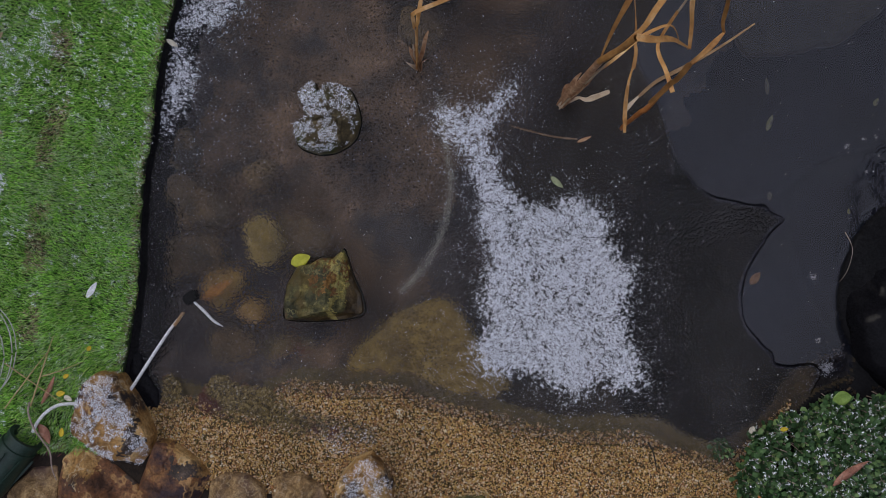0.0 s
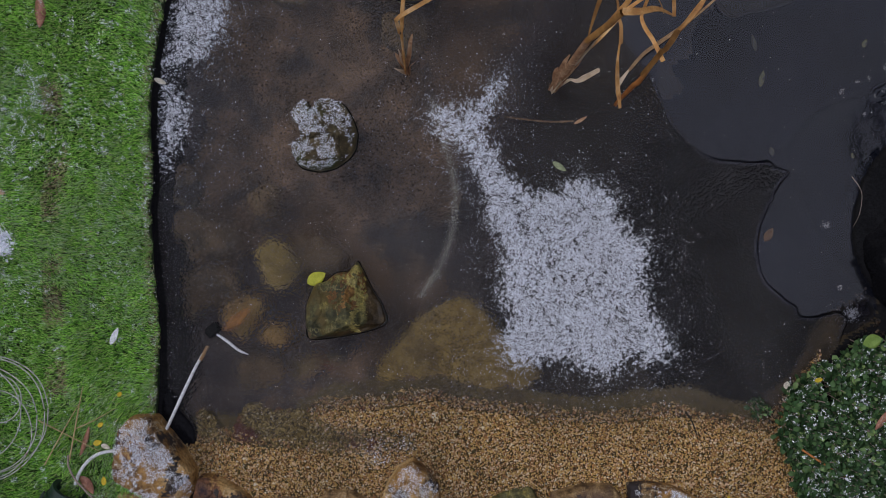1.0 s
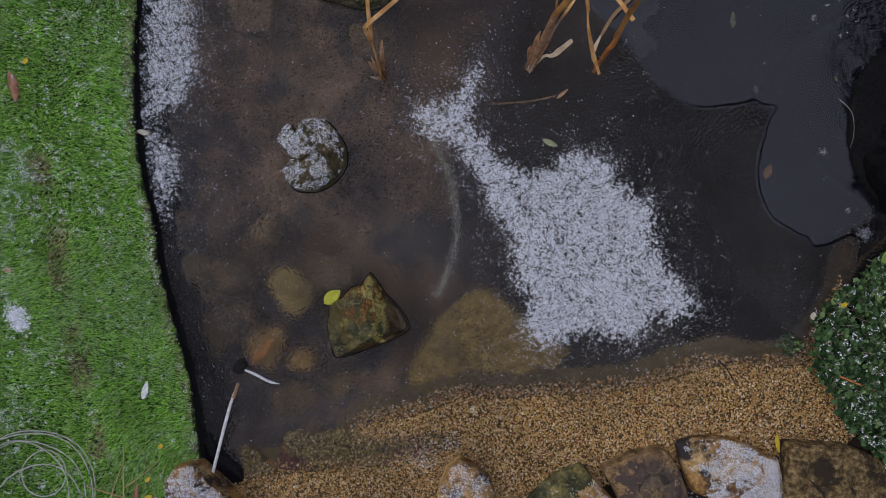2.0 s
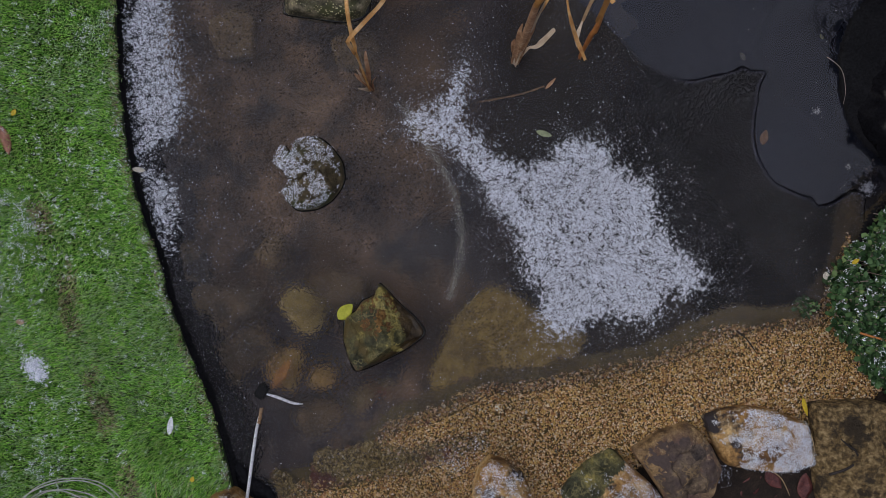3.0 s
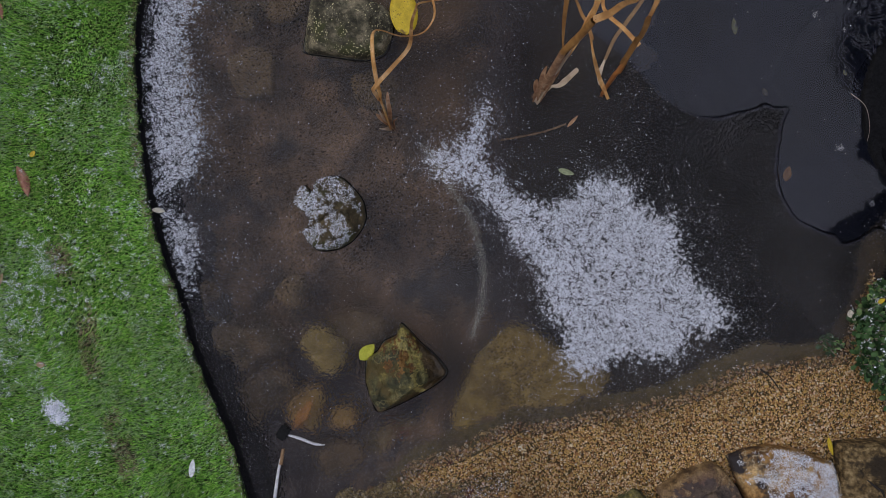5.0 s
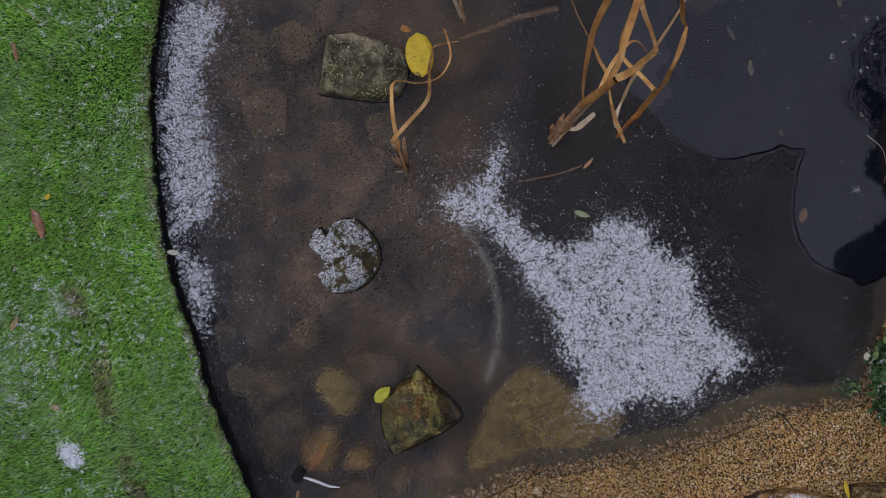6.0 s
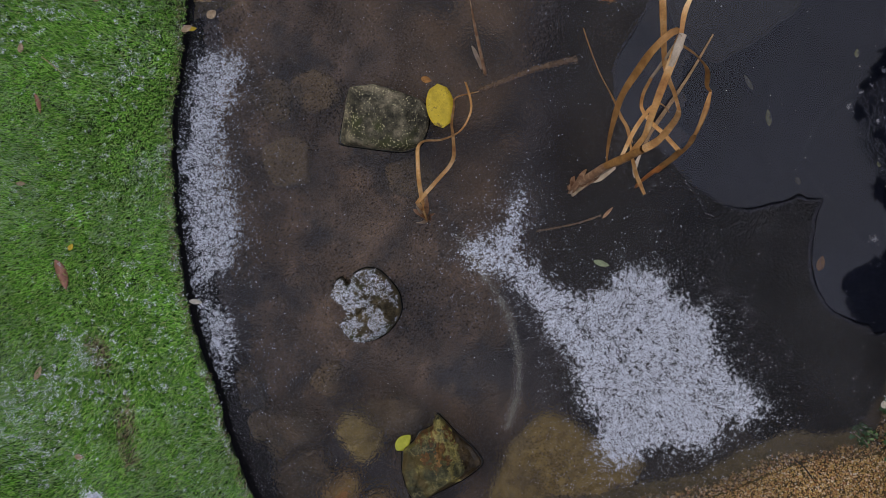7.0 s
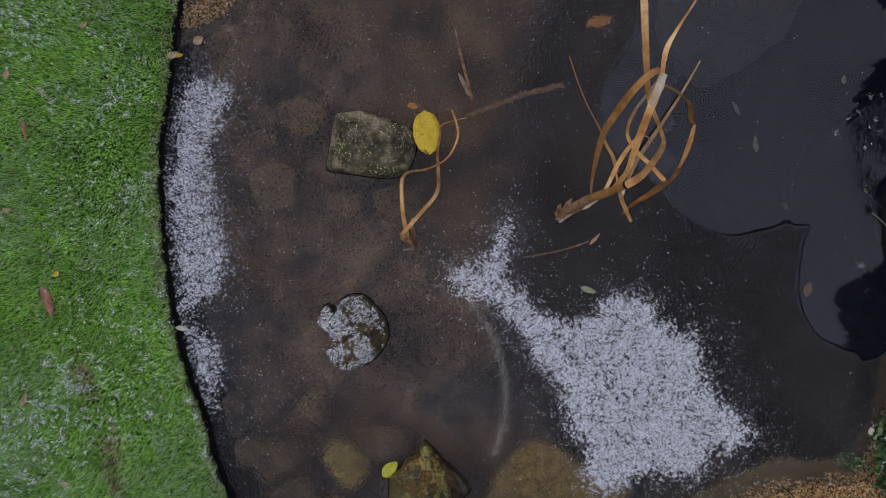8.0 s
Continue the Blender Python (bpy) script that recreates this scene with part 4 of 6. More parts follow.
def sunken(outline, mat, top, label):
    k = sum(o.name.startswith("sunken_stone") for o in scene.objects)
    line = smooth_line(outline, 60)
    line += (0.018 if mat is M_SLAB else 0.050) * np.stack([field(line[:, 0], line[:, 1], 14.0, 3, k) - 0.5, field(line[:, 1], line[:, 0], 14.0, 3, k + 5.0) - 0.5], 1)
    stone(label, line, top, top - 0.03, 40 + k, mat, "sunken stones", "sunken_stone", facets=2, rough=0.006, slopes=(0.1, 0.3), crown=3.0)


sunken([(-0.277, -0.401), (-0.257, -0.308), (-0.169, -0.203), (-0.076, -0.153), (0.002, -0.135), (0.060, -0.190), (0.120, -0.290), (0.200, -0.385), (0.150, -0.450), (0.040, -0.435), (-0.068, -0.425)], M_SLAB, -0.03, "large tan sunken slab under the ice")
sunken([(-0.557, 0.064), (-0.491, 0.080), (-0.452, 0.049), (-0.448, -0.022), (-0.484, -0.045), (-0.531, -0.014)], M_SUNK, -0.04, "yellowish silted stone under the ice")
sunken([(-0.667, -0.077), (-0.601, -0.042), (-0.562, -0.061), (-0.570, -0.124), (-0.609, -0.171), (-0.660, -0.139)], M_SUNK_ORANGE, -0.045, "orange silted stone under the ice")
sunken([(-0.562, -0.163), (-0.523, -0.124), (-0.484, -0.139), (-0.491, -0.186), (-0.538, -0.199)], M_SUNK_ORANGE, -0.045, "small orange silted stone under the ice")
sunken([(-0.722, 0.143), (-0.651, 0.167), (-0.588, 0.127), (-0.580, 0.072), (-0.659, 0.064), (-0.714, 0.064)], M_SUNK_DIM, -0.055, "flat silted sunken stone")
sunken([(-0.745, 0.025), (-0.651, 0.033), (-0.604, -0.014), (-0.635, -0.061), (-0.714, -0.077), (-0.769, -0.093)], M_SUNK_DIM, -0.06, "flat silted sunken stone")
sunken([(-0.447, 0.080), (-0.352, 0.072), (-0.305, 0.033), (-0.352, -0.014), (-0.431, 0.002)], M_SUNK_DIM, -0.06, "grey silted sunken stone")
sunken([(-0.244, 0.980), (-0.163, 1.002), (-0.123, 0.940), (-0.143, 0.880), (-0.213, 0.878), (-0.256, 0.916)], M_SUNK_DIM, -0.055, "pale silted sunken stone")
sunken([(-0.364, 1.002), (-0.287, 1.035), (-0.258, 0.969), (-0.291, 0.915), (-0.355, 0.928)], M_SUNK_DIM, -0.06, "rounded brown silted stone under the ice")
sunken([(-0.403, 0.864), (-0.301, 0.859), (-0.282, 0.789), (-0.319, 0.728), (-0.401, 0.758)], M_SUNK_DIM, -0.06, "rounded brown silted stone under the ice")
sunken([(-0.785, 0.308), (-0.714, 0.335), (-0.679, 0.292), (-0.690, 0.237), (-0.753, 0.222), (-0.789, 0.253)], M_SUNK_DIM, -0.055, "olive silted stone under the ice")
sunken([(-0.774, 0.203), (-0.733, 0.222), (-0.698, 0.182), (-0.706, 0.140), (-0.761, 0.131)], M_SUNK_DIM, -0.06, "dull brown silted stone under the ice")
sunken([(-0.572, 0.222), (-0.517, 0.245), (-0.462, 0.222), (-0.478, 0.175), (-0.541, 0.167)], M_SUNK_DIM, -0.065, "grey brown silted stone under the ice")
sunken([(-0.640, -0.225), (-0.570, -0.210), (-0.515, -0.249), (-0.538, -0.311), (-0.624, -0.299)], M_SUNK_DIM, -0.06, "dull brown silted stone under the ice")
sunken([(-0.491, -0.249), (-0.413, -0.233), (-0.351, -0.272), (-0.382, -0.335), (-0.476, -0.327)], M_ALGAE, -0.05, "grey reddish silted stone under the ice")
sunken([(-0.113, 0.666), (-0.032, 0.654), (-0.006, 0.598), (-0.054, 0.551), (-0.130, 0.593)], M_SUNK_DIM, -0.065, "brown silted stone under the ice")
sunken([(0.808, 0.771), (0.811, 0.643), (0.859, 0.566), (0.939, 0.540), (1.019, 0.554), (1.147, 0.595), (1.244, 0.707), (1.147, 0.835), (0.955, 0.867)], M_MUDSTONE, -0.09, "large muddy round stone deep in open water")

# the border of the gravel beach
PLANES = {30: ((-2.75, 1.5, 0.62), (2.0, 0.6, 0.62), (0.7, 0.8, 0.72), (-1.2, 0.35, 0.3)), 29: ((1.75, 1.1, 0.66), (-2.9, 1.5, 0.66), (-0.1, 0.25, 0.1), (-1.5, 0.3, 0.2)), 28: ((1.95, 1.0, 0.25), (-0.3, 0.8, 0.6), (-1.6, 0.4, 0.3)), 26: ((0.1, 1.2, 0.42), (2.0, 0.7, 0.5), (-1.9, 0.5, 0.3), (3.1, 1.0, 0.7)), 31: ((2.9, 1.6, 0.70), (1.0, 1.0, 0.80), (-1.0, 0.15, 0.0)), 21: ((0.5, 1.7, 0.64), (-2.2, 1.4, 0.60), (2.6, 0.5, 0.6), (-0.9, 1.2, 0.66)), 22: ((0.6, 1.3, 0.10), (-1.7, 0.7, 0.0), (2.5, 0.6, 0.4)), 23: ((1.0, 0.35, 0.1), (-0.3, 1.4, 0.50), (2.8, 1.1, 0.45), (-1.7, 0.4, 0.1))}


def border(outline, mat, top, seed, label, snow, bias, slant=(0, 0), zones=()):
    me = stone(label, outline, top + 0.025, 0.036, seed, mat, "border stones", "border_stone", facets=6, planes=PLANES.get(seed, ()), slopes=(0.4, 1.4), reach=(0.05, 0.5), lean=(rng.normal(0, 0.06), rng.normal(0, 0.06)), rough=0.010, crown=14.0, angle=14, chipped=True, zones=zones)
    if snow:
        dust_stone(me, "snow dusted over a border stone", snow * 3, bias + 0.06, 0.00085, seed * 0.7, lean=slant)


border([(-0.942, -0.349), (-0.903, -0.319), (-0.852, -0.329), (-0.818, -0.386), (-0.763, -0.490), (-0.769, -0.535), (-0.803, -0.574), (-0.885, -0.535), (-0.967, -0.487), (-0.959, -0.423)], M_OCHRE, 0.085, 21, "ochre sandstone dusted with snow beside the turf", 5200, 0.40, zones=((M_CHAR, lambda x, y, z, w: (np.hypot(x + 0.800, 0.8 * (y + 0.515)) + 0.10 * w < 0.036) & (z > 0.075)), (M_RUST, lambda x, y, z, w: np.hypot(x + 0.905, y + 0.395) + 0.10 * w < 0.030)))
border([(-1.012, -0.556), (-0.976, -0.521), (-0.916, -0.535), (-0.807, -0.624), (-0.797, -0.732), (-0.904, -0.777), (-1.024, -0.732)], M_RUST, 0.06, 22, "rusty brown border stone", 0, 0, zones=((M_OCHRE, lambda x, y, z, w: np.hypot(x + 0.955, 0.9 * (y + 0.548)) + 0.08 * w < 0.052), (M_CHAR, lambda x, y, z, w: y + 0.523 + 0.94 * (x + 0.901) + 0.04 * w > -0.012)))
border([(-1.157, -0.643), (-1.090, -0.579), (-1.022, -0.573), (-1.017, -0.646), (-1.029, -0.736), (-1.165, -0.751)], M_BROWN, 0.05, 32, "flat tan border stone beside the cable housing", 0, 0)
border([(-0.755, -0.505), (-0.725, -0.508), (-0.665, -0.545), (-0.612, -0.597), (-0.657, -0.687), (-0.725, -0.732), (-0.815, -0.702), (-0.800, -0.612)], M_RUST, 0.07, 23, "rusty border stone with a dark stain", 0, 0, zones=((M_CHAR, lambda x, y, z, w: np.hypot(0.8 * (x + 0.672), y + 0.578) + 0.06 * w < 0.026), (M_OCHRE, lambda x, y, z, w: 0.62 * (x + 0.68) + 0.78 * (y + 0.55) + 0.05 * w > -0.006)))
border([(-0.617, -0.612), (-0.582, -0.591), (-0.515, -0.597), (-0.470, -0.630), (-0.463, -0.717), (-0.545, -0.762), (-0.635, -0.717)], M_BROWN, 0.06, 24, "brown sandstone border stone among others", 0, 0)
border([(-0.458, -0.612), (-0.425, -0.594), (-0.365, -0.600), (-0.313, -0.635), (-0.290, -0.702), (-0.365, -0.747), (-0.455, -0.732)], M_BROWN, 0.055, 25, "rounded brown border stone", 0, 0)
border([(-0.190, -0.540), (-0.160, -0.566), (-0.128, -0.619), (-0.129, -0.671), (-0.152, -0.712), (-0.225, -0.720), (-0.291, -0.647), (-0.270, -0.595), (-0.227, -0.553)], M_OCHRE, 0.075, 26, "pale ochre border stone dusted with snow", 1800, 0.42)
border([(0.108, -0.649), (0.120, -0.668), (0.140, -0.726), (0.163, -0.775), (0.176, -0.814), (0.171, -0.871), (0.069, -0.890), (-0.023, -0.850), (-0.070, -0.760), (-0.062, -0.700), (-0.019, -0.674), (0.042, -0.655)], M_OCHRE, 0.08, 28, "pale stone with a dark olive face, dusted with snow", 3600, 0.36, (-1.0, 3.0), ((M_OLIVE, lambda x, y, z, w: y + 0.735 - 0.42 * (x - 0.03) + 0.03 * w > 0.0),))
# no hollow here: the dimple's shade is a charcoal disc on the top
border([(0.161, -0.674), (0.246, -0.664), (0.319, -0.672), (0.338, -0.696), (0.349, -0.755), (0.349, -0.812), (0.320, -0.841), (0.296, -0.876), (0.218, -0.886), (0.180, -0.850), (0.178, -0.811), (0.168, -0.738), (0.157, -0.691)], M_UMBER, 0.085, 29, "square brown border stone with a round dimple painted dark", 0, 0, zones=((M_BROWN, lambda x, y, z, w: z + 0.03 * w < 0.092), (M_CHAR, lambda x, y, z, w: np.hypot(x - 0.302, y + 0.742) + 0.02 * w < 0.020)))
border([(0.363, -0.677), (0.408, -0.679), (0.476, -0.696), (0.534, -0.735), (0.575, -0.777), (0.601, -0.804), (0.590, -0.860), (0.575, -0.915), (0.521, -0.909), (0.460, -0.876), (0.369, -0.826), (0.359, -0.806), (0.358, -0.736)], M_OCHRE, 0.075, 30, "ochre border stone half covered with snow", 7000, 0.36, (-2.2, 0.6))
border([(0.635, -0.761), (0.784, -0.819), (0.876, -0.899), (0.808, -1.079), (0.691, -1.155), (0.530, -1.080), (0.557, -0.962)], M_TAN_ROCK, 0.09, 31, "large tan square border stone", 0, 0)


# ---- liner ----
def liner_edge():
    """The black rubber upstand between turf and water."""
    line = LAWN_EDGE[2:86]
    t = np.gradient(line, axis=0)
    out = np.stack([-t[:, 1], t[:, 0]], 1) / np.linalg.norm(t, axis=1)[:, None]
    profile = [(-0.012, 0.010), (0.0, 0.014), (0.004, 0.010), (0.008, 0.004), (0.013, -0.002), (0.026, -0.03), (0.045, -0.09)]
    wob = 1 + 0.8 * (field(line[:, 0], line[:, 1], 12.0, 3, 6.0) - 0.4)
    low = np.clip((0.15 - line[:, 1]) / 0.5, 0, 1) * 0.8
    v = np.array([[(p[0] + o[0] * a * (w + m), p[1] + o[1] * a * (w + m), z) for a, z in profile] for p, o, w, m in zip(line, out, wob, low)])
    n, k = len(line), len(profile)
    f = [(i * k + j, i * k + j + 1, (i + 1) * k + j + 1, (i + 1) * k + j) for i in range(n - 1) for j in range(k - 1)]
    me = mesh_of("pond_liner", v.reshape(-1, 3), f, M_LINER)
    tagged(add("pond_liner", me), "black rubber pond liner edge below the turf", "pond liner", kind="structure")


liner_edge()
M_LINER_FOLD = material("wet_black_liner", [(0.3, (0.004, 0.004, 0.005)), (0.7, (0.010, 0.010, 0.012))], 9, 0.12, 0.12, 10, spec=0.06, dist=0.02)
stone("wet black rubber liner folded over the bank", [(1.078, -0.014), (1.130, 0.084), (1.228, 0.137), (1.454, 0.152), (1.679, 0.062), (1.755, -0.239), (1.604, -0.480), (1.303, -0.450), (1.183, -0.382), (1.111, -0.299), (1.085, -0.179)], 0.11, -0.02, 61, M_LINER_FOLD, "", "liner_fold", facets=1, rough=0.012, crown=2.5, angle=80)
stone("smooth black liner corner tucked behind the sandstone", [(-0.850, -0.240), (-0.818, -0.270), (-0.800, -0.330), (-0.765, -0.385), (-0.765, -0.430), (-0.790, -0.455), (-0.830, -0.454), (-0.860, -0.400), (-0.857, -0.320)], 0.012, -0.03, 62, M_LINER_FOLD, "", "liner_corner", facets=1, rough=0.004, crown=2.5, angle=80)


# ---- leaves ----
def leaf_shape(length, width, curl=0.1, fold=0.15, blunt=0.5, wave=0.0, thick=0.0006, full=0.75):
    """A thin leaf along +x from its stalk, with a folded midrib: verts and quads."""
    n, k = 11, 5
    top = []
    for i in range(n):
        u = i / (n - 1)
        w = width / 2 * max(math.sin(math.pi * u ** (0.55 + 0.6 * blunt)) ** full, 0.03)
        for j in range(k):
            s = j / (k - 1) * 2 - 1
            z = fold * abs(s) * w + curl * length * (u - 0.5) ** 2 + wave * length * math.sin(9 * u + 3 * s) * abs(s)
            top.append((length * (u - 0.5), s * w, z))
    top = np.array(top)
    v = np.vstack([top, top - np.array([0, 0, thick])])
    m = n * k
    f = []
    for i in range(n - 1):
        for j in range(k - 1):
            a = i * k + j
            f += [(a, a + k, a + k + 1, a + 1), (m + a, m + a + 1, m + a + k + 1, m + a + k)]
        a, b = i * k, i * k + k - 1
        f += [(a, m + a, m + a + k, a + k), (b, b + k, m + b + k, m + b)]
    return v, np.array(f)


def leaf(label, at, length, width, heading, mat, lean=0.0, name="fallen_leaf", **k):
    v, f = leaf_shape(length, width, **k)
    ob = add(name, mesh_of(name, v, f, mat))
    ob.matrix_basis = pose(*at, lean, 0, heading)
    return tagged(ob, label, "leaf", "fallen leaves")


M_YELLOW = material("yellow_leaf", [(0.3, (0.46, 0.33, 0.015)), (0.6, (0.68, 0.50, 0.03)), (0.8, (0.56, 0.46, 0.05))], 30, 0.5, 0.3, 200, stain=((0.20, 0.12, 0.02), 28, 0.60, 0.68), speck=((0.18, 0.10, 0.02), 130, 0.16), grit=0.3)
M_LIME = material("lime_leaf", [(0.3, (0.36, 0.38, 0.02)), (0.7, (0.58, 0.58, 0.06))], 30, 0.5, 0.3, 200, grit=0.3)
M_RED = material("red_brown_leaf", [(0.3, (0.19, 0.070, 0.042)), (0.7, (0.46, 0.23, 0.155))], 60, 0.6, 0.5, 200, stain=((0.45, 0.34, 0.28), 40, 0.58, 0.68))
M_TAN = material("dry_tan_leaf", [(0.3, (0.26, 0.17, 0.09)), (0.7, (0.50, 0.38, 0.24))], 50, 0.6, 0.4, 200)
M_GREENLEAF = material("fresh_green_leaf", [(0.3, (0.14, 0.24, 0.04)), (0.7, (0.24, 0.36, 0.08))], 30, 0.45, 0.2, 150, grit=0.3)
M_PALE = material("bleached_pale_leaf", [(0.3, (0.55, 0.50, 0.38)), (0.7, (0.78, 0.74, 0.62))], 50, 0.6, 0.4, 200)
M_FEATHER = material("white_downy_leaf", [(0.3, (0.66, 0.69, 0.70)), (0.7, (0.84, 0.87, 0.88))], 60, 0.7, 0.4, 200)
M_WINE = material("wet_wine_leaf", [(0.3, (0.05, 0.012, 0.012)), (0.7, (0.16, 0.05, 0.04))], 60, 0.4, 0.5, 200)
M_SAGE = material("pale_green_leaf", [(0.3, (0.20, 0.24, 0.12)), (0.7, (0.38, 0.42, 0.24))], 50, 0.6, 0.4, 200)
M_OLIVELEAF = material("olive_drowned_leaf", [(0.3, (0.14, 0.13, 0.04)), (0.7, (0.28, 0.25, 0.09))], 50, 0.8, 0.3, 200, stain=((0.06, 0.05, 0.03), 40, 0.5, 0.6))
M_SUNKLEAF = material("murky_sunken_leaf", [(0.3, (0.06, 0.05, 0.03)), (0.7, (0.13, 0.11, 0.06))], 50, 0.8, 0.3, 200)
M_RUSTLEAF = material("sunken_orange_leaf", [(0.3, (0.24, 0.10, 0.02)), (0.7, (0.46, 0.22, 0.05))], 50, 0.7, 0.4, 200)

def leaf_on(label, at, length, width, heading, mat, k):
    leaf(label, at, length, width, heading, mat, **k)


leaf_on("bright lime yellow leaf on the ice beside a stone", (-0.383, -0.030, 0.008), 0.056, 0.036, 22, M_LIME, dict(curl=0.15))
leaf_on("large yellow spotted leaf hanging on a reed", (0.093, 0.745, 0.030), 0.118, 0.074, -108, M_YELLOW, dict(curl=0.1, blunt=0.7, fold=0.08, full=0.42, wave=0.02))
leaf_on("small rusty leaf beside the yellow one", (0.091, 0.830, 0.004), 0.030, 0.018, -40, M_RUSTLEAF, dict(curl=0.3))
leaf_on("pale green leaf lying on the snow edge", (0.307, 0.180, 0.005), 0.045, 0.016, -42, M_SAGE, dict(curl=0.2))
leaf_on("pale dry leaf at the turf edge", (-0.727, 0.553, 0.012), 0.036, 0.014, -32, M_PALE, dict(curl=0.3))
leaf_on("red brown curled bark strip on the turf", (-1.008, 0.768, 0.050), 0.086, 0.030, -95, M_RED, dict(curl=0.1, fold=-0.5))
leaf_on("brown dry leaf on the turf edge", (-0.428, 1.215, 0.045), 0.032, 0.018, 0, M_TAN, dict(curl=0.3))
leaf_on("yellow leaf tip on the turf edge", (-0.417, 1.212, 0.035), 0.026, 0.012, -20, M_YELLOW, dict(curl=0.3))
leaf_on("pinkish pale leaf on the ice corner", (-0.358, 1.237, 0.004), 0.030, 0.024, 10, M_TAN, dict(curl=0.3))
leaf_on("brown leaf lying in the grass", (-1.176, 0.558, 0.048), 0.042, 0.016, 40, M_TAN, dict(curl=0.3))
leaf_on("red brown curled leaf in the grass", (-0.869, 1.204, 0.048), 0.055, 0.014, -100, M_RED, dict(curl=0.2, fold=-0.4))
leaf_on("small tan leaf in the grass", (-1.001, 1.032, 0.048), 0.026, 0.012, -25, M_TAN, dict(curl=0.3))
leaf_on("small yellow leaf in the grass", (-0.954, 0.823, 0.048), 0.020, 0.014, 30, M_YELLOW, dict(curl=0.3))
leaf_on("small tan leaf in the grass", (-0.847, 1.356, 0.048), 0.026, 0.016, 60, M_TAN, dict(curl=0.3))
leaf_on("small brown leaf in the grass", (-0.607, 1.386, 0.048), 0.024, 0.012, 10, M_TAN, dict(curl=0.3))
leaf_on("tan leaf on the turf", (-1.173, 0.310, 0.048), 0.024, 0.016, -30, M_TAN, dict(curl=0.3))
leaf_on("long pale feather-like leaf on the turf", (-0.926, -0.108, 0.050), 0.050, 0.017, 58, M_FEATHER, dict(curl=0.1))
leaf_on("yellow birch leaf by the sandstone", (-1.008, -0.381, 0.050), 0.024, 0.016, 10, M_YELLOW, dict(curl=0.2))
leaf_on("pale yellow leaf by the sandstone", (-0.988, -0.394, 0.050), 0.026, 0.014, -30, M_PALE, dict(curl=0.2))
leaf_on("small yellow leaf near the sandstone", (-0.994, -0.335, 0.050), 0.018, 0.012, 30, M_YELLOW, dict(curl=0.2))
leaf_on("small orange leaf in the turf", (-0.933, -0.262, 0.050), 0.015, 0.012, 50, M_YELLOW, dict(curl=0.2))
leaf_on("dark red leaf strip by the straw", (-1.041, -0.371, 0.050), 0.085, 0.014, 65, M_RED, dict(curl=0.1, fold=-0.5))
leaf_on("dark red leaf beside the cable housing", (-1.049, -0.486, 0.055), 0.060, 0.026, -60, M_RED, dict(curl=0.2, fold=-0.3))
leaf_on("yellow green leaf by the border stone", (-1.003, -0.482, 0.055), 0.024, 0.014, 85, M_YELLOW, dict(curl=0.2))
leaf_on("white petal on the ice by the green plant", (0.831, -0.486, 0.012), 0.022, 0.018, 70, M_PALE, dict(curl=0.2))
leaf_on("white petal on the ice by the green plant", (0.835, -0.510, 0.012), 0.024, 0.012, -70, M_PALE, dict(curl=0.2))
leaf_on("pale shell-like leaf on the gravel", (-0.120, -0.443, 0.014), 0.028, 0.012, -85, M_PALE, dict(curl=0.3))
leaf_on("yellow leaf blade between the border stones", (0.619, -0.767, 0.050), 0.050, 0.012, -100, M_YELLOW, dict(curl=0.2))
leaf_on("orange leaf drifting under the ice edge", (0.858, -0.081, -0.050), 0.042, 0.022, 50, M_RUSTLEAF, dict(curl=0.1))
leaf_on("brown leaf stuck in the orange sunken stone", (-0.618, -0.112, -0.030), 0.092, 0.032, 34, M_RUSTLEAF, dict(curl=0.1))
leaf_on("brown leaf sunk under the ice", (0.649, 0.826, -0.030), 0.075, 0.032, -15, M_RUSTLEAF, dict(curl=0.1))
leaf_on("olive leaf floating in the open water", (0.888, 0.343, -0.015), 0.046, 0.016, 70, M_OLIVELEAF, dict(curl=0.1))
leaf_on("small green leaf floating in the open water", (1.175, 0.399, -0.008), 0.024, 0.014, 60, M_OLIVELEAF, dict(curl=0.1))
leaf_on("faint tan leaf sunk in the open water", (0.904, 0.454, -0.100), 0.048, 0.013, 95, M_SUNKLEAF, dict(curl=0.1))
leaf_on("pinkish leaf sunk in the open water", (0.912, 0.148, -0.100), 0.026, 0.014, 95, M_SUNKLEAF, dict(curl=0.1))
leaf_on("yellowish leaf on the rippled water", (1.101, 0.102, -0.008), 0.016, 0.010, 95, M_OLIVELEAF, dict(curl=0.1))

# ---- reeds ----
M_REED = material("dry_reed", [(0.3, (0.36, 0.15, 0.045)), (0.5, (0.66, 0.35, 0.115)), (0.70, (0.90, 0.62, 0.32))], 22, 0.6, 0.3, 120, grit=0.3)
M_REED_BROWN = material("brown_reed", [(0.3, (0.20, 0.09, 0.025)), (0.55, (0.40, 0.20, 0.06)), (0.78, (0.60, 0.36, 0.14))], 22, 0.6, 0.3, 120, grit=0.3)
M_REED_RED = material("rusty_reed_foot", [(0.3, (0.34, 0.11, 0.03)), (0.7, (0.60, 0.25, 0.07))], 35, 0.6, 0.3, 120, grit=0.3)
M_REED_PALE = material("bleached_reed", [(0.3, (0.44, 0.33, 0.22)), (0.7, (0.70, 0.58, 0.44))], 35, 0.6, 0.3, 120, grit=0.3)
M_REED_STEM = material("brown_reed_sheath", [(0.3, (0.22, 0.11, 0.06)), (0.52, (0.44, 0.25, 0.135)), (0.70, (0.66, 0.48, 0.32))], 45, 0.65, 0.4, 140, grit=0.3)
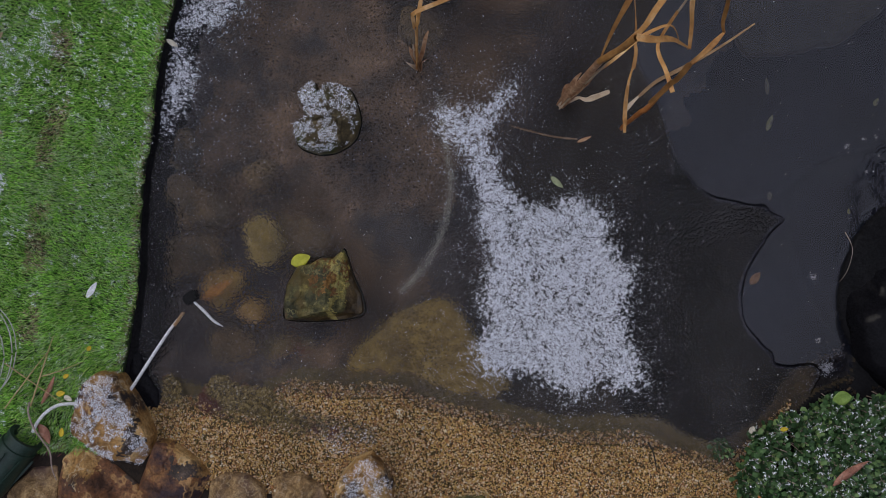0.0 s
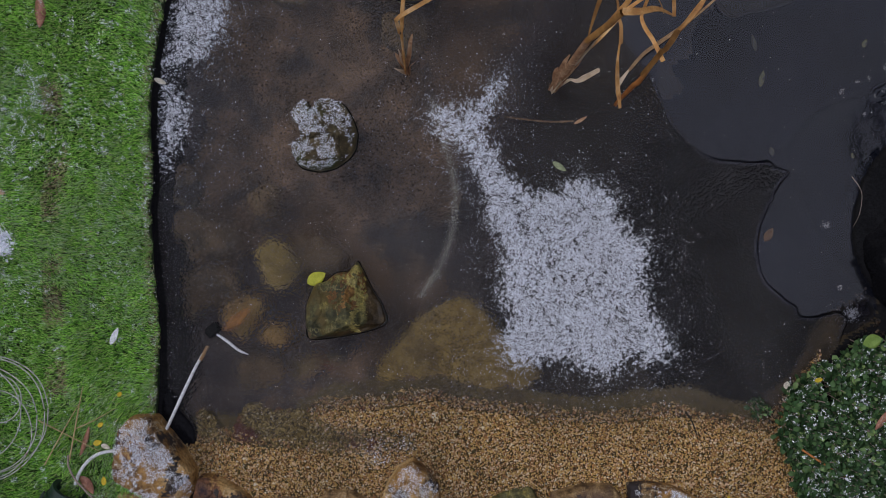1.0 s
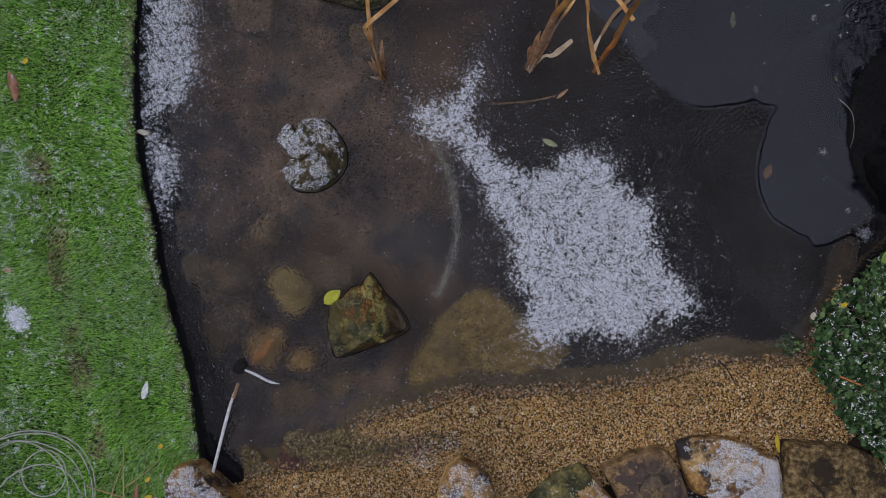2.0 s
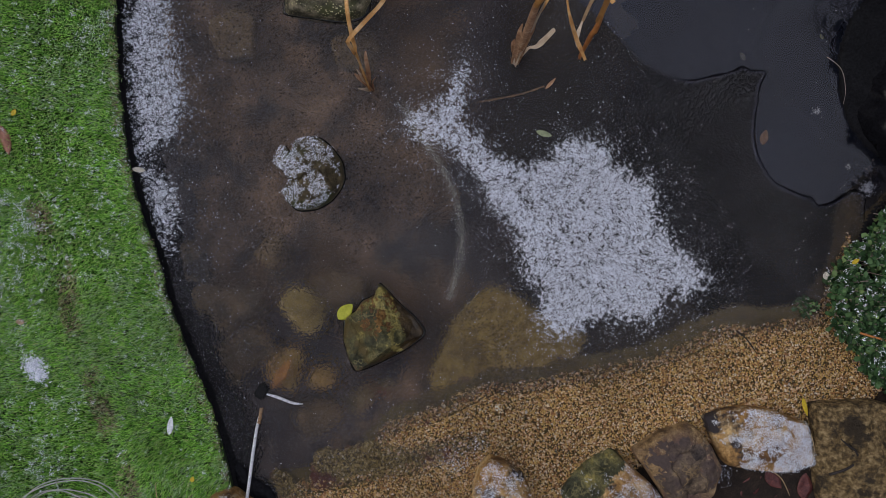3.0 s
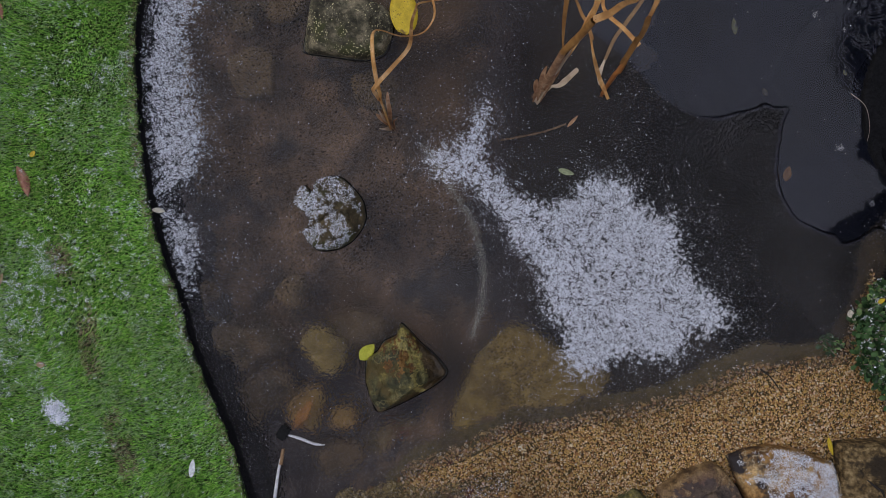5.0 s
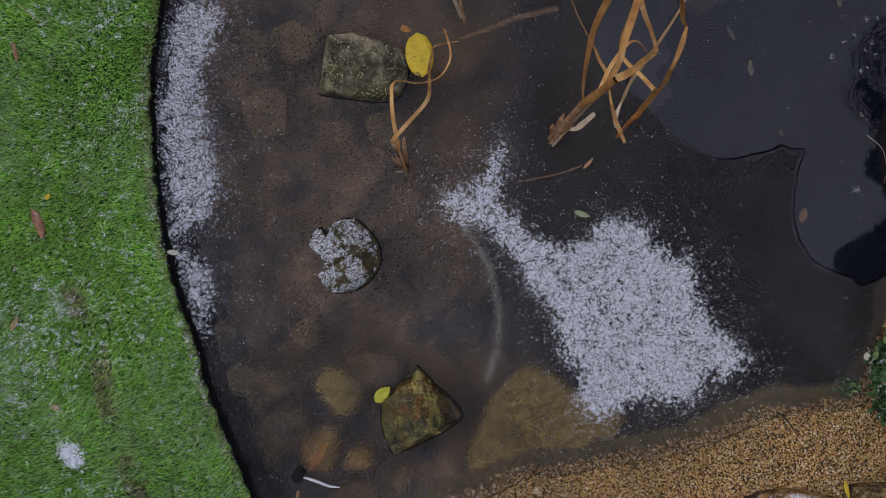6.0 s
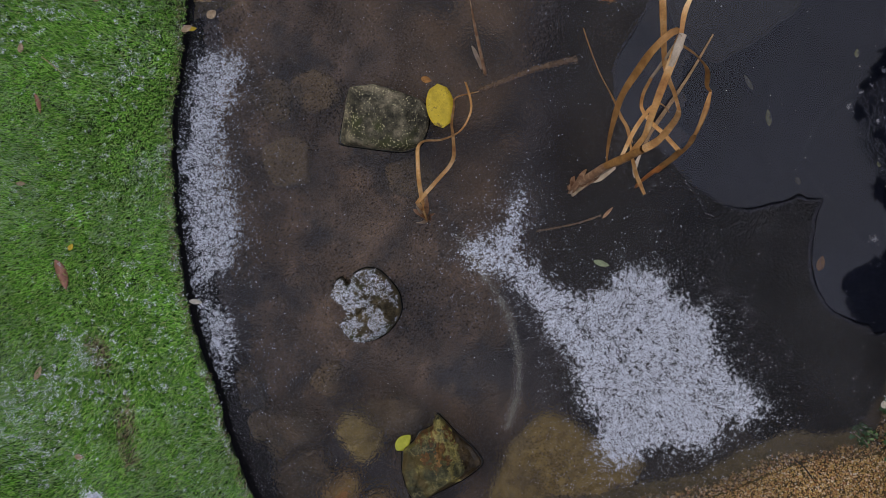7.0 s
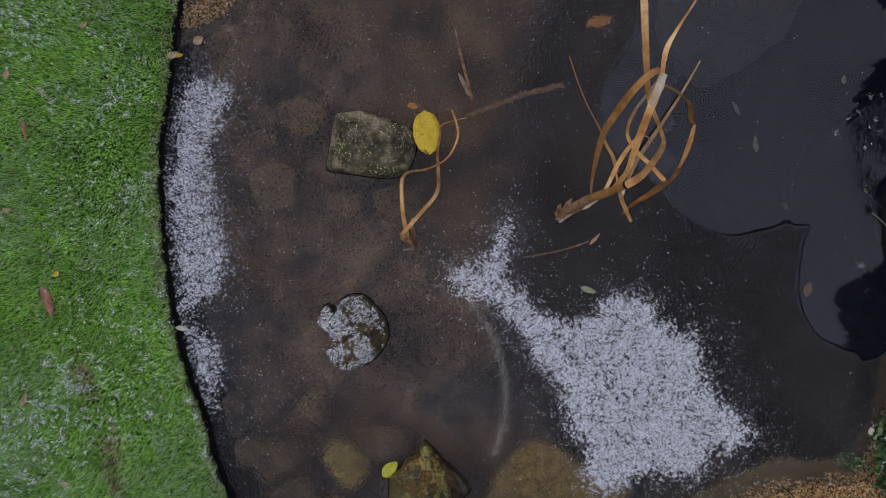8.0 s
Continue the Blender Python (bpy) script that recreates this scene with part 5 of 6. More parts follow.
M_REED_WET = material("sunken_reed", [(0.3, (0.22, 0.13, 0.065)), (0.7, (0.42, 0.27, 0.14))], 35, 0.7, 0.3, 120)
M_REED_SUNK = material("drowned_reed", [(0.3, (0.13, 0.080, 0.045)), (0.7, (0.30, 0.19, 0.10))], 35, 0.8, 0.3, 120)
THIN = [(0, 0.7), (0.15, 1), (0.8, 0.9), (1, 0.35)]
BENT = thing("bent_reed", "dry bent reed with two looping blades frozen in the ice", "reed")
strand("blade", [(-0.072, 0.485, 0.000), (-0.065, 0.502, 0.170), (-0.059, 0.512, 0.340), (-0.044, 0.556, 0.420), (-0.028, 0.595, 0.430), (-0.014, 0.625, 0.400), (0.008, 0.640, 0.330), (0.050, 0.640, 0.220), (0.106, 0.653, 0.120), (0.152, 0.690, 0.060), (0.168, 0.722, 0.060), (0.171, 0.762, 0.100)], 0.016, 0.0018, M_REED, BENT, twist=1.2, n=70, taper=[(0, 0.7), (0.15, 1), (0.8, 0.75), (0.92, 1), (1, 0.9)])
strand("blade", [(-0.072, 0.485, 0.000), (-0.065, 0.500, 0.280), (-0.067, 0.515, 0.370), (-0.056, 0.520, 0.390), (-0.009, 0.541, 0.385), (0.042, 0.567, 0.374), (0.068, 0.618, 0.300), (0.087, 0.666, 0.200), (0.115, 0.712, 0.120), (0.139, 0.745, 0.050), (0.205, 0.741, 0.004)], 0.013, 0.0018, M_REED, BENT, twist=-1.0, n=70, taper=THIN)
strand("stem", [(-0.068, 0.492, -0.020), (-0.067, 0.503, 0.040), (-0.068, 0.513, 0.140)], 0.017, 0.010, M_REED_STEM, BENT, n=16, taper=[(0, 1), (1, 0.7)])
strand("sheath", [(-0.067, 0.496, 0.010), (-0.080, 0.511, 0.050), (-0.088, 0.524, 0.080)], 0.015, 0.002, M_REED_STEM, BENT, n=12, taper=THIN)
strand("sheath", [(-0.065, 0.500, 0.010), (-0.053, 0.517, 0.060), (-0.046, 0.536, 0.100), (-0.037, 0.552, 0.130)], 0.014, 0.002, M_REED_STEM, BENT, n=12, taper=THIN)
for path, w, mat in (
        ([(-0.068, 0.504, 0.020), (-0.074, 0.515, 0.070), (-0.077, 0.527, 0.100)], 0.015, M_REED_PALE),
        ([(-0.066, 0.484, -0.01), (-0.068, 0.492, 0.06), (-0.072, 0.500, 0.13)], 0.022, M_REED_STEM),
        ([(-0.062, 0.486, -0.01), (-0.056, 0.492, 0.05), (-0.042, 0.490, 0.09)], 0.016, M_REED_STEM),
        ([(-0.070, 0.486, 0.0), (-0.082, 0.486, 0.04), (-0.096, 0.490, 0.06)], 0.014, M_REED_PALE)):
    strand("sheath", path, w, 0.002, mat, BENT, n=12, twist=0.7, taper=[(0, 0.8), (0.4, 1), (1, 0.2)])

CLUMP = thing("reed_clump", "tangled clump of dry tan reed blades rising from the ice", "reed")
FOLD, NODE, KINK, APEX = (0.374, 0.409, 0.576), (0.343, 0.411, 0.389), (0.560, 0.456, 0.320), (0.481, 0.560, 0.715)
strand("stem", [(0.324, 0.398, -0.02), (0.335, 0.404, 0.16), NODE], 0.026, 0.020, M_REED_STEM, CLUMP, n=30, sides=10, taper=[(0, 1), (0.6, 0.85), (1, 0.7)])
strand("stem", [(0.341, 0.410, 0.36), NODE, (0.361, 0.409, 0.485), FOLD], 0.022, 0.010, M_REED_BROWN, CLUMP, n=24, sides=8, taper=[(0, 0.8), (0.4, 1), (1, 0.75)])
strand("blade", [FOLD, (0.415, 0.412, 0.55), (0.464, 0.426, 0.50), (0.521, 0.441, 0.40), KINK], 0.021, 0.002, M_REED, CLUMP, twist=0.4, n=40, taper=[(0, 1), (0.8, 0.8), (1, 0.6)])
strand("blade", [KINK, (0.552, 0.494, 0.36), (0.537, 0.530, 0.41), (0.529, 0.564, 0.46), (0.524, 0.610, 0.54), (0.532, 0.670, 0.60), (0.540, 0.708, 0.63), (0.547, 0.732, 0.64)], 0.019, 0.002, M_REED, CLUMP, twist=0.5, n=60, taper=[(0, 0.6), (0.4, 0.9), (1, 1.0)])
strand("blade", [(0.366, 0.412, 0.51), (0.391, 0.431, 0.56), (0.405, 0.455, 0.60), (0.429, 0.490, 0.64), (0.452, 0.522, 0.68), APEX], 0.022, 0.004, M_REED, CLUMP, twist=0.3, n=50, taper=[(0, 0.6), (0.5, 0.85), (1, 1)])
strand("blade", [(0.452, 0.523, 0.684), (0.468, 0.543, 0.705), (0.482, 0.562, 0.722)], 0.022, 0.003, M_REED_PALE, CLUMP, "bleached frayed end of a folded blade", twist=0.3, n=16, taper=[(0, 0.5), (0.6, 1), (1, 0.9)])
strand("blade", [(0.343, 0.411, 0.38), (0.352, 0.443, 0.42), (0.363, 0.474, 0.47), (0.386, 0.519, 0.55), (0.413, 0.545, 0.63), (0.435, 0.561, 0.70), (0.470, 0.570, 0.72), (0.482, 0.560, 0.712)], 0.021, 0.002, M_REED_BROWN, CLUMP, twist=0.5, n=60, taper=[(0, 0.2), (0.35, 0.75), (0.8, 1), (1, 0.9)])
strand("blade", [(0.479, 0.560, 0.715), (0.500, 0.595, 0.73), (0.529, 0.619, 0.75), (0.567, 0.645, 0.77), (0.588, 0.660, 0.78)], 0.015, 0.002, M_REED, CLUMP, twist=1.8, n=40, taper=[(0, 0.7), (0.3, 0.9), (0.6, 0.6), (1, 1)])
strand("blade", [(0.478, 0.548, 0.70), (0.528, 0.522, 0.62), (0.561, 0.497, 0.55), (0.581, 0.471, 0.47), (0.597, 0.458, 0.437)], 0.016, 0.002, M_REED_BROWN, CLUMP, twist=2.2, n=44, taper=[(0, 0.5), (0.5, 0.9), (0.75, 1), (1, 0.45)])
strand("blade", [(0.596, 0.459, 0.437), (0.569, 0.433, 0.445), (0.540, 0.408, 0.450), (0.518, 0.391, 0.451)], 0.020, 0.002, M_REED, CLUMP, twist=0.9, n=30, taper=[(0, 0.35), (0.4, 1), (1, 0.9)])
strand("blade", [(0.519, 0.392, 0.452), (0.514, 0.378, 0.41), (0.508, 0.363, 0.30), (0.506, 0.354, 0.20)], 0.021, 0.003, M_REED_BROWN, CLUMP, twist=0.2, n=24, taper=[(0, 0.85), (1, 0.9)])
strand("blade", [(0.507, 0.356, 0.25), (0.503, 0.349, 0.17), (0.487, 0.331, 0.02), (0.482, 0.322, -0.01)], 0.020, 0.004, M_REED_RED, CLUMP, twist=0.2, n=24, taper=[(0, 0.5), (0.3, 1), (1, 0.7)])
strand("blade", [(0.542, 0.370, 0.255), (0.528, 0.422, 0.25), (0.522, 0.462, 0.22), (0.529, 0.495, 0.18), (0.535, 0.514, 0.175), (0.542, 0.535, 0.21), (0.545, 0.551, 0.29)], 0.015, 0.002, M_REED, CLUMP, twist=0.8, n=50, taper=[(0, 1), (0.6, 0.8), (1, 0.7)])
strand("blade", [(0.544, 0.550, 0.27), (0.541, 0.558, 0.37), (0.520, 0.564, 0.52), (0.484, 0.562, 0.70)], 0.015, 0.002, M_REED_PALE, CLUMP, twist=0.6, n=40, taper=[(0, 0.6), (0.6, 1), (1, 0.9)])
strand("blade", [(0.352, 0.402, 0.33), (0.362, 0.406, 0.37), (0.379, 0.417, 0.40), (0.423, 0.453, 0.41), (0.475, 0.481, 0.40), (0.499, 0.484, 0.395), (0.518, 0.473, 0.37), (0.531, 0.460, 0.34)], 0.015, 0.002, M_REED, CLUMP, twist=1.0, n=50, taper=[(0, 0.4), (0.5, 1), (0.8, 0.7), (1, 0.15)])
strand("blade", [(0.472, 0.303, 0.076), (0.464, 0.361, 0.12), (0.455, 0.402, 0.19), (0.461, 0.438, 0.21)], 0.015, 0.002, M_REED, CLUMP, twist=1.2, n=40, taper=[(0, 0.7), (0.2, 1), (1, 0.7)])
strand("blade", [(0.461, 0.436, 0.21), (0.468, 0.476, 0.21), (0.469, 0.503, 0.20), (0.474, 0.544, 0.19), (0.475, 0.635, 0.175), (0.489, 0.746, 0.16)], 0.013, 0.002, M_REED_BROWN, CLUMP, twist=2.6, n=60, taper=[(0, 1), (0.3, 0.8), (0.5, 0.35), (0.75, 0.9), (1, 0.3)])
strand("blade", [(0.480, 0.350, 0.03), (0.489, 0.372, 0.03), (0.516, 0.402, 0.05)], 0.016, 0.002, M_REED_PALE, CLUMP, twist=0.6, n=20, taper=[(0, 0.5), (0.5, 1), (1, 0.5)])
strand("blade", [(0.516, 0.402, 0.05), (0.559, 0.439, 0.05), (0.604, 0.464, 0.035), (0.673, 0.501, 0.015), (0.754, 0.549, 0.003), (0.844, 0.610, -0.003)], 0.015, 0.0015, M_REED_WET, CLUMP, twist=0.3, n=40, taper=[(0, 0.7), (0.3, 1), (1, 0.4)])
strand("blade", [(0.333, 0.392, 0.020), (0.358, 0.398, 0.050), (0.378, 0.389, 0.070), (0.425, 0.400, 0.117)], 0.022, 0.002, M_REED_PALE, CLUMP, twist=0.3, n=24, taper=[(0, 0.6), (0.35, 0.5), (0.6, 1), (1, 0.7)])
for path, w, mat in (
        ([(0.312, 0.388, 0.0), (0.320, 0.400, 0.08), (0.326, 0.412, 0.16), (0.334, 0.424, 0.22)], 0.019, M_REED_STEM),
        ([(0.318, 0.384, 0.0), (0.330, 0.392, 0.10), (0.342, 0.398, 0.20), (0.352, 0.402, 0.27)], 0.019, M_REED_STEM),
        ([(0.314, 0.384, 0.0), (0.326, 0.388, 0.07), (0.340, 0.390, 0.15)], 0.022, M_REED_PALE),
        ([(0.330, 0.404, 0.14), (0.338, 0.412, 0.26), (0.346, 0.418, 0.36)], 0.017, M_REED_STEM),
        ([(0.340, 0.400, 0.22), (0.350, 0.404, 0.32), (0.360, 0.408, 0.40)], 0.013, M_REED_PALE),
        ([(0.322, 0.398, 0.02), (0.318, 0.410, 0.07), (0.322, 0.422, 0.11)], 0.018, M_REED_STEM)):
    strand("sheath", path, w, 0.0024, mat, CLUMP, n=16, twist=0.9, taper=[(0, 0.8), (0.3, 1.0), (0.85, 0.9), (1, 0.25)])

STUB = thing("reed_stub", "single short split reed stem standing in the ice", "reed")
strand("stem", [(0.243, 0.776, -0.010), (0.243, 0.815, 0.080), (0.244, 0.862, 0.180), (0.246, 0.904, 0.280)], 0.011, 0.006, M_REED_STEM, STUB, n=20, taper=[(0, 1), (0.6, 0.8), (1, 0.15)])
strand("sheath", [(0.239, 0.792, 0.010), (0.233, 0.822, 0.060), (0.229, 0.840, 0.090)], 0.013, 0.003, M_REED_PALE, STUB, n=12, taper=THIN)


def sunken_stem(label, path, width):
    v, f = sweep(path, width, width * 0.5, 6, 0.0, 30)
    tagged(add("sunken_reed", mesh_of("sunken_reed", v, f, M_REED_SUNK)), label, "reed", "sunken reeds")


sunken_stem("pale brown reed stem lying under the ice", [(0.207, 0.743, -0.004), (0.282, 0.740, -0.012), (0.380, 0.731, -0.016), (0.489, 0.710, -0.022)], 0.014)
sunken_stem("orange tipped stem frozen into the ice", [(0.186, 0.333, -0.006), (0.292, 0.306, -0.005), (0.363, 0.297, -0.003)], 0.005)
leaf("orange stem tip frozen into the ice", (0.381, 0.296, 0.002), 0.042, 0.009, 22, M_REED_STEM, curl=0.05)

# ---- hose, cable joint, housing ----
M_WHITE = material("white_hose", [(0.3, (0.62, 0.64, 0.66)), (0.7, (0.82, 0.84, 0.86))], 40, 0.4, 0.1, 100, stain=((0.45, 0.42, 0.36), 60, 0.6, 0.7))
M_BLACK = material("black_plastic", [(0.3, (0.005, 0.005, 0.005)), (0.7, (0.015, 0.015, 0.015))], 60, 0.5, 0.4, 150, spec=0.15)
M_GREEN = material("dark_green_plastic", [(0.3, (0.012, 0.030, 0.022)), (0.7, (0.022, 0.048, 0.036))], 30, 0.45, 0.15, 80, stain=((0.05, 0.05, 0.04), 25, 0.6, 0.75))
HOSE = thing("white_hose", "thin white hose running under the sandstone into the pond", "hose")
strand("hose_length", [(-0.712, -0.184, -0.004), (-0.737, -0.219, 0.006), (-0.777, -0.286, 0.022), (-0.818, -0.358, 0.040), (-0.854, -0.407, 0.035)], 0.0105, 0.0105, M_WHITE, HOSE, sides=10, n=40, taper=[(0, 0.7), (0.15, 0.9), (0.3, 1), (1, 1)])
strand("hose_length", [(-0.947, -0.417, 0.045), (-0.969, -0.407, 0.055), (-1.004, -0.408, 0.065), (-1.032, -0.423, 0.070), (-1.059, -0.450, 0.065), (-1.076, -0.480, 0.060)], 0.0105, 0.0105, M_WHITE, HOSE, sides=10, n=40)
strand("frayed_end", [(-0.703, -0.172, -0.006), (-0.715, -0.191, -0.001), (-0.725, -0.207, 0.005)], 0.0112, 0.0112, M_REED_WET, HOSE, "brown frayed end of the hose", sides=8, n=10)
JOINT = thing("cable_joint", "black cable joint with white cable end frozen in ice", "cable")
strand("cable_end", [(-0.676, -0.140, 0.002), (-0.646, -0.166, 0.004), (-0.619, -0.194, 0.003), (-0.595, -0.209, 0.001)], 0.0095, 0.0075, M_WHITE, JOINT, sides=8, n=30, taper=[(0, 0.6), (0.3, 1), (0.8, 0.9), (1, 0.3)])


def box(name, size, m, mat, parent, bevel=0.003, label=""):
    b = bmesh.new()
    bmesh.ops.create_cube(b, size=1.0, matrix=m @ Matrix.Diagonal((*size, 1)))
    bmesh.ops.bevel(b, geom=b.edges, offset=bevel, segments=2, affect="EDGES")
    me = bpy.data.meshes.new(name)
    b.to_mesh(me), b.free()
    me.materials.append(mat)
    return add(name, me, parent, label)


jx, jy = (-0.681, -0.131)
box("connector", (0.040, 0.030, 0.022), pose(jx, jy, 0.002, 0, 8, 35), M_BLACK, JOINT, 0.005)
box("clip", (0.014, 0.012, 0.018), pose(jx + 0.012, jy + 0.014, 0.006, 0, 0, 35), M_BLACK, JOINT, 0.003)

HOUSING = thing("cable_housing", "dark green ribbed plastic cable housing lying on the turf edge", "cable housing")


def lathe(name, profile, m, mat, parent, sides=28):
    v, f = [], []
    for x, r in profile:
        v += [m @ Vector((x, r * math.cos(a), r * math.sin(a))) for a in np.linspace(0, 2 * np.pi, sides, endpoint=False)]
    for i in range(len(profile) - 1):
        for j in range(sides):
            a, b = i * sides + j, i * sides + (j + 1) % sides
            f.append((a, b, b + sides, a + sides))
    me = mesh_of(name, np.array([tuple(p) for p in v]), f, mat)
    me.set_sharp_from_angle(angle=radians(35))
    return add(name, me, parent)


hx, hy = (-1.091, -0.491)
HM = pose(hx, hy, 0.062, 0, 0, 50)
lathe("body", [(-0.18, 0.0), (-0.18, 0.050), (-0.15, 0.054), (-0.03, 0.048), (-0.028, 0.044), (-0.012, 0.043), (-0.010, 0.047), (0.0, 0.046), (0.0, 0.036), (-0.05, 0.030), (-0.051, 0.0)], HM, M_GREEN, HOUSING)
for a in range(0, 360, 45):
    box("rib", (0.10, 0.004, 0.006), HM @ pose(0, 0, 0, a, 0, 0) @ pose(-0.09, 0, 0.0525, 0, -2.5, 0), M_GREEN, HOUSING, 0.0012)

# ---- wire coil ----
M_WIRE = material("galvanised_wire", [(0.3, (0.36, 0.35, 0.33)), (0.7, (0.66, 0.65, 0.63))], 50, 0.45, 0.2, 150, stain=((0.20, 0.09, 0.04), 40, 0.6, 0.7))
WIRES = (((-1.284, -0.266), 0.16, 0.052, 0.0), ((-1.302, -0.28), 0.148, 0.055, 1.1), ((-1.322, -0.257), 0.13, 0.058, 2.2), ((-1.245, -0.232), 0.059, 0.061, 3.3), ((-1.284, -0.315), 0.115, 0.064, 4.4), ((-1.292, -0.273), 0.166, 0.067, 5.5))
COIL = thing("wire_coil", "loose coil of thin galvanised wire lying on the turf", "wire")
for (cx, cy), rad, z, ph in WIRES:
    ring = [(cx + rad * (1 + 0.03 * math.sin(2 * a + ph)) * math.cos(a), cy + rad * (1 + 0.03 * math.cos(3 * a + ph)) * math.sin(a), z + 0.008 * math.sin(a + ph)) for a in np.linspace(0, 6.25, 20)]
    strand("loop", ring, 0.0036, 0.0036, M_WIRE, COIL, sides=6, n=90)

# ---- straws and twigs ----
M_STRAW = material("straw", [(0.3, (0.38, 0.26, 0.12)), (0.7, (0.60, 0.45, 0.25))], 60, 0.6, 0.2, 150)
M_TWIG_DARK = material("dark_wet_twig", [(0.3, (0.012, 0.010, 0.009)), (0.7, (0.045, 0.036, 0.03))], 70, 0.6, 0.6, 150)
M_TWIG = material("grey_brown_twig", [(0.3, (0.20, 0.15, 0.13)), (0.7, (0.46, 0.38, 0.33))], 70, 0.7, 0.6, 150)


def straw(label, path, width, mat, name="straw"):
    v, f = sweep(path, width, width * 0.7, 6, 0.0, 30, [(0, 1), (0.7, 0.8), (1, 0.4)])
    tagged(add(name, mesh_of(name, v, f, mat)), label, name, "straws and twigs")


straw("long golden straw lying on the turf", [(-1.088, -0.415, 0.050), (-1.059, -0.334, 0.056), (-1.036, -0.269, 0.060), (-1.021, -0.227, 0.062)], 0.0045, M_STRAW)
straw("long thin straw crossing another on the turf", [(-1.156, -0.421, 0.050), (-1.103, -0.354, 0.058), (-1.061, -0.301, 0.062), (-1.034, -0.269, 0.064)], 0.0035, M_STRAW)
straw("short thin straw on the turf", [(-1.063, -0.337, 0.052), (-1.011, -0.322, 0.058), (-0.948, -0.297, 0.055)], 0.003, M_STRAW)
straw("thin dry stalk across the turf", [(-1.156, -0.301, 0.050), (-1.085, -0.346, 0.058), (-1.001, -0.405, 0.055)], 0.0035, M_STRAW)
straw("thin straw in the grass", [(-0.807, 1.311, 0.050), (-0.790, 1.281, 0.055), (-0.777, 1.249, 0.050)], 0.003, M_STRAW)
straw("curly grey twig by the cable housing", [(-1.085, -0.402, 0.060), (-1.080, -0.425, 0.075), (-1.065, -0.461, 0.080), (-1.038, -0.496, 0.085), (-1.021, -0.527, 0.080), (-1.018, -0.572, 0.075), (-1.009, -0.603, 0.070)], 0.006, M_TWIG, "twig")
straw("thin dark twig lying in the gravel", [(0.551, -0.519, 0.012), (0.567, -0.555, 0.014), (0.576, -0.618, 0.016)], 0.004, M_TWIG_DARK, "twig")
straw("thin dark twig lying in the gravel", [(0.596, -0.580, 0.012), (0.631, -0.635, 0.016), (0.673, -0.688, 0.016)], 0.003, M_TWIG_DARK, "twig")
straw("brown stalk in the ground cover plant", [(0.810, -0.635, 0.100), (0.858, -0.677, 0.110), (0.943, -0.745, 0.110)], 0.006, M_REED_RED, "twig")
straw("forked dark twig on the large border stone", [(0.587, -0.935, 0.095), (0.640, -0.939, 0.097), (0.694, -0.924, 0.098), (0.743, -0.923, 0.098)], 0.008, M_TWIG_DARK, "twig")
straw("short dark side shoot on the large border stone", [(0.672, -0.932, 0.098), (0.672, -0.905, 0.101), (0.660, -0.884, 0.103), (0.650, -0.862, 0.102)], 0.007, M_TWIG_DARK, "twig")
straw("thin pale stem lying on the wet liner", [(1.082, 0.045, 0.010), (1.088, 0.000, 0.035), (1.078, -0.055, 0.030), (1.066, -0.088, 0.012)], 0.0018, M_TWIG, "straw")

# ---- ground cover plant ----
M_LEAFGREEN = material("small_green_leaf", [(0.0, (0.018, 0.048, 0.016)), (0.5, (0.058, 0.130, 0.046)), (0.85, (0.13, 0.24, 0.09)), (1.0, (0.26, 0.38, 0.13))], 30, 0.45, 0, island=2)
PLANT_AREA = np.array([(0.792, -0.673), (0.777, -0.606), (0.802, -0.540), (0.857, -0.485), (0.913, -0.455), (0.980, -0.425), (1.032, -0.391), (1.091, -0.402), (1.210, -0.384), (1.388, -0.443), (1.447, -0.680), (1.358, -0.977), (1.061, -1.066), (0.883, -0.947), (0.809, -0.769)])


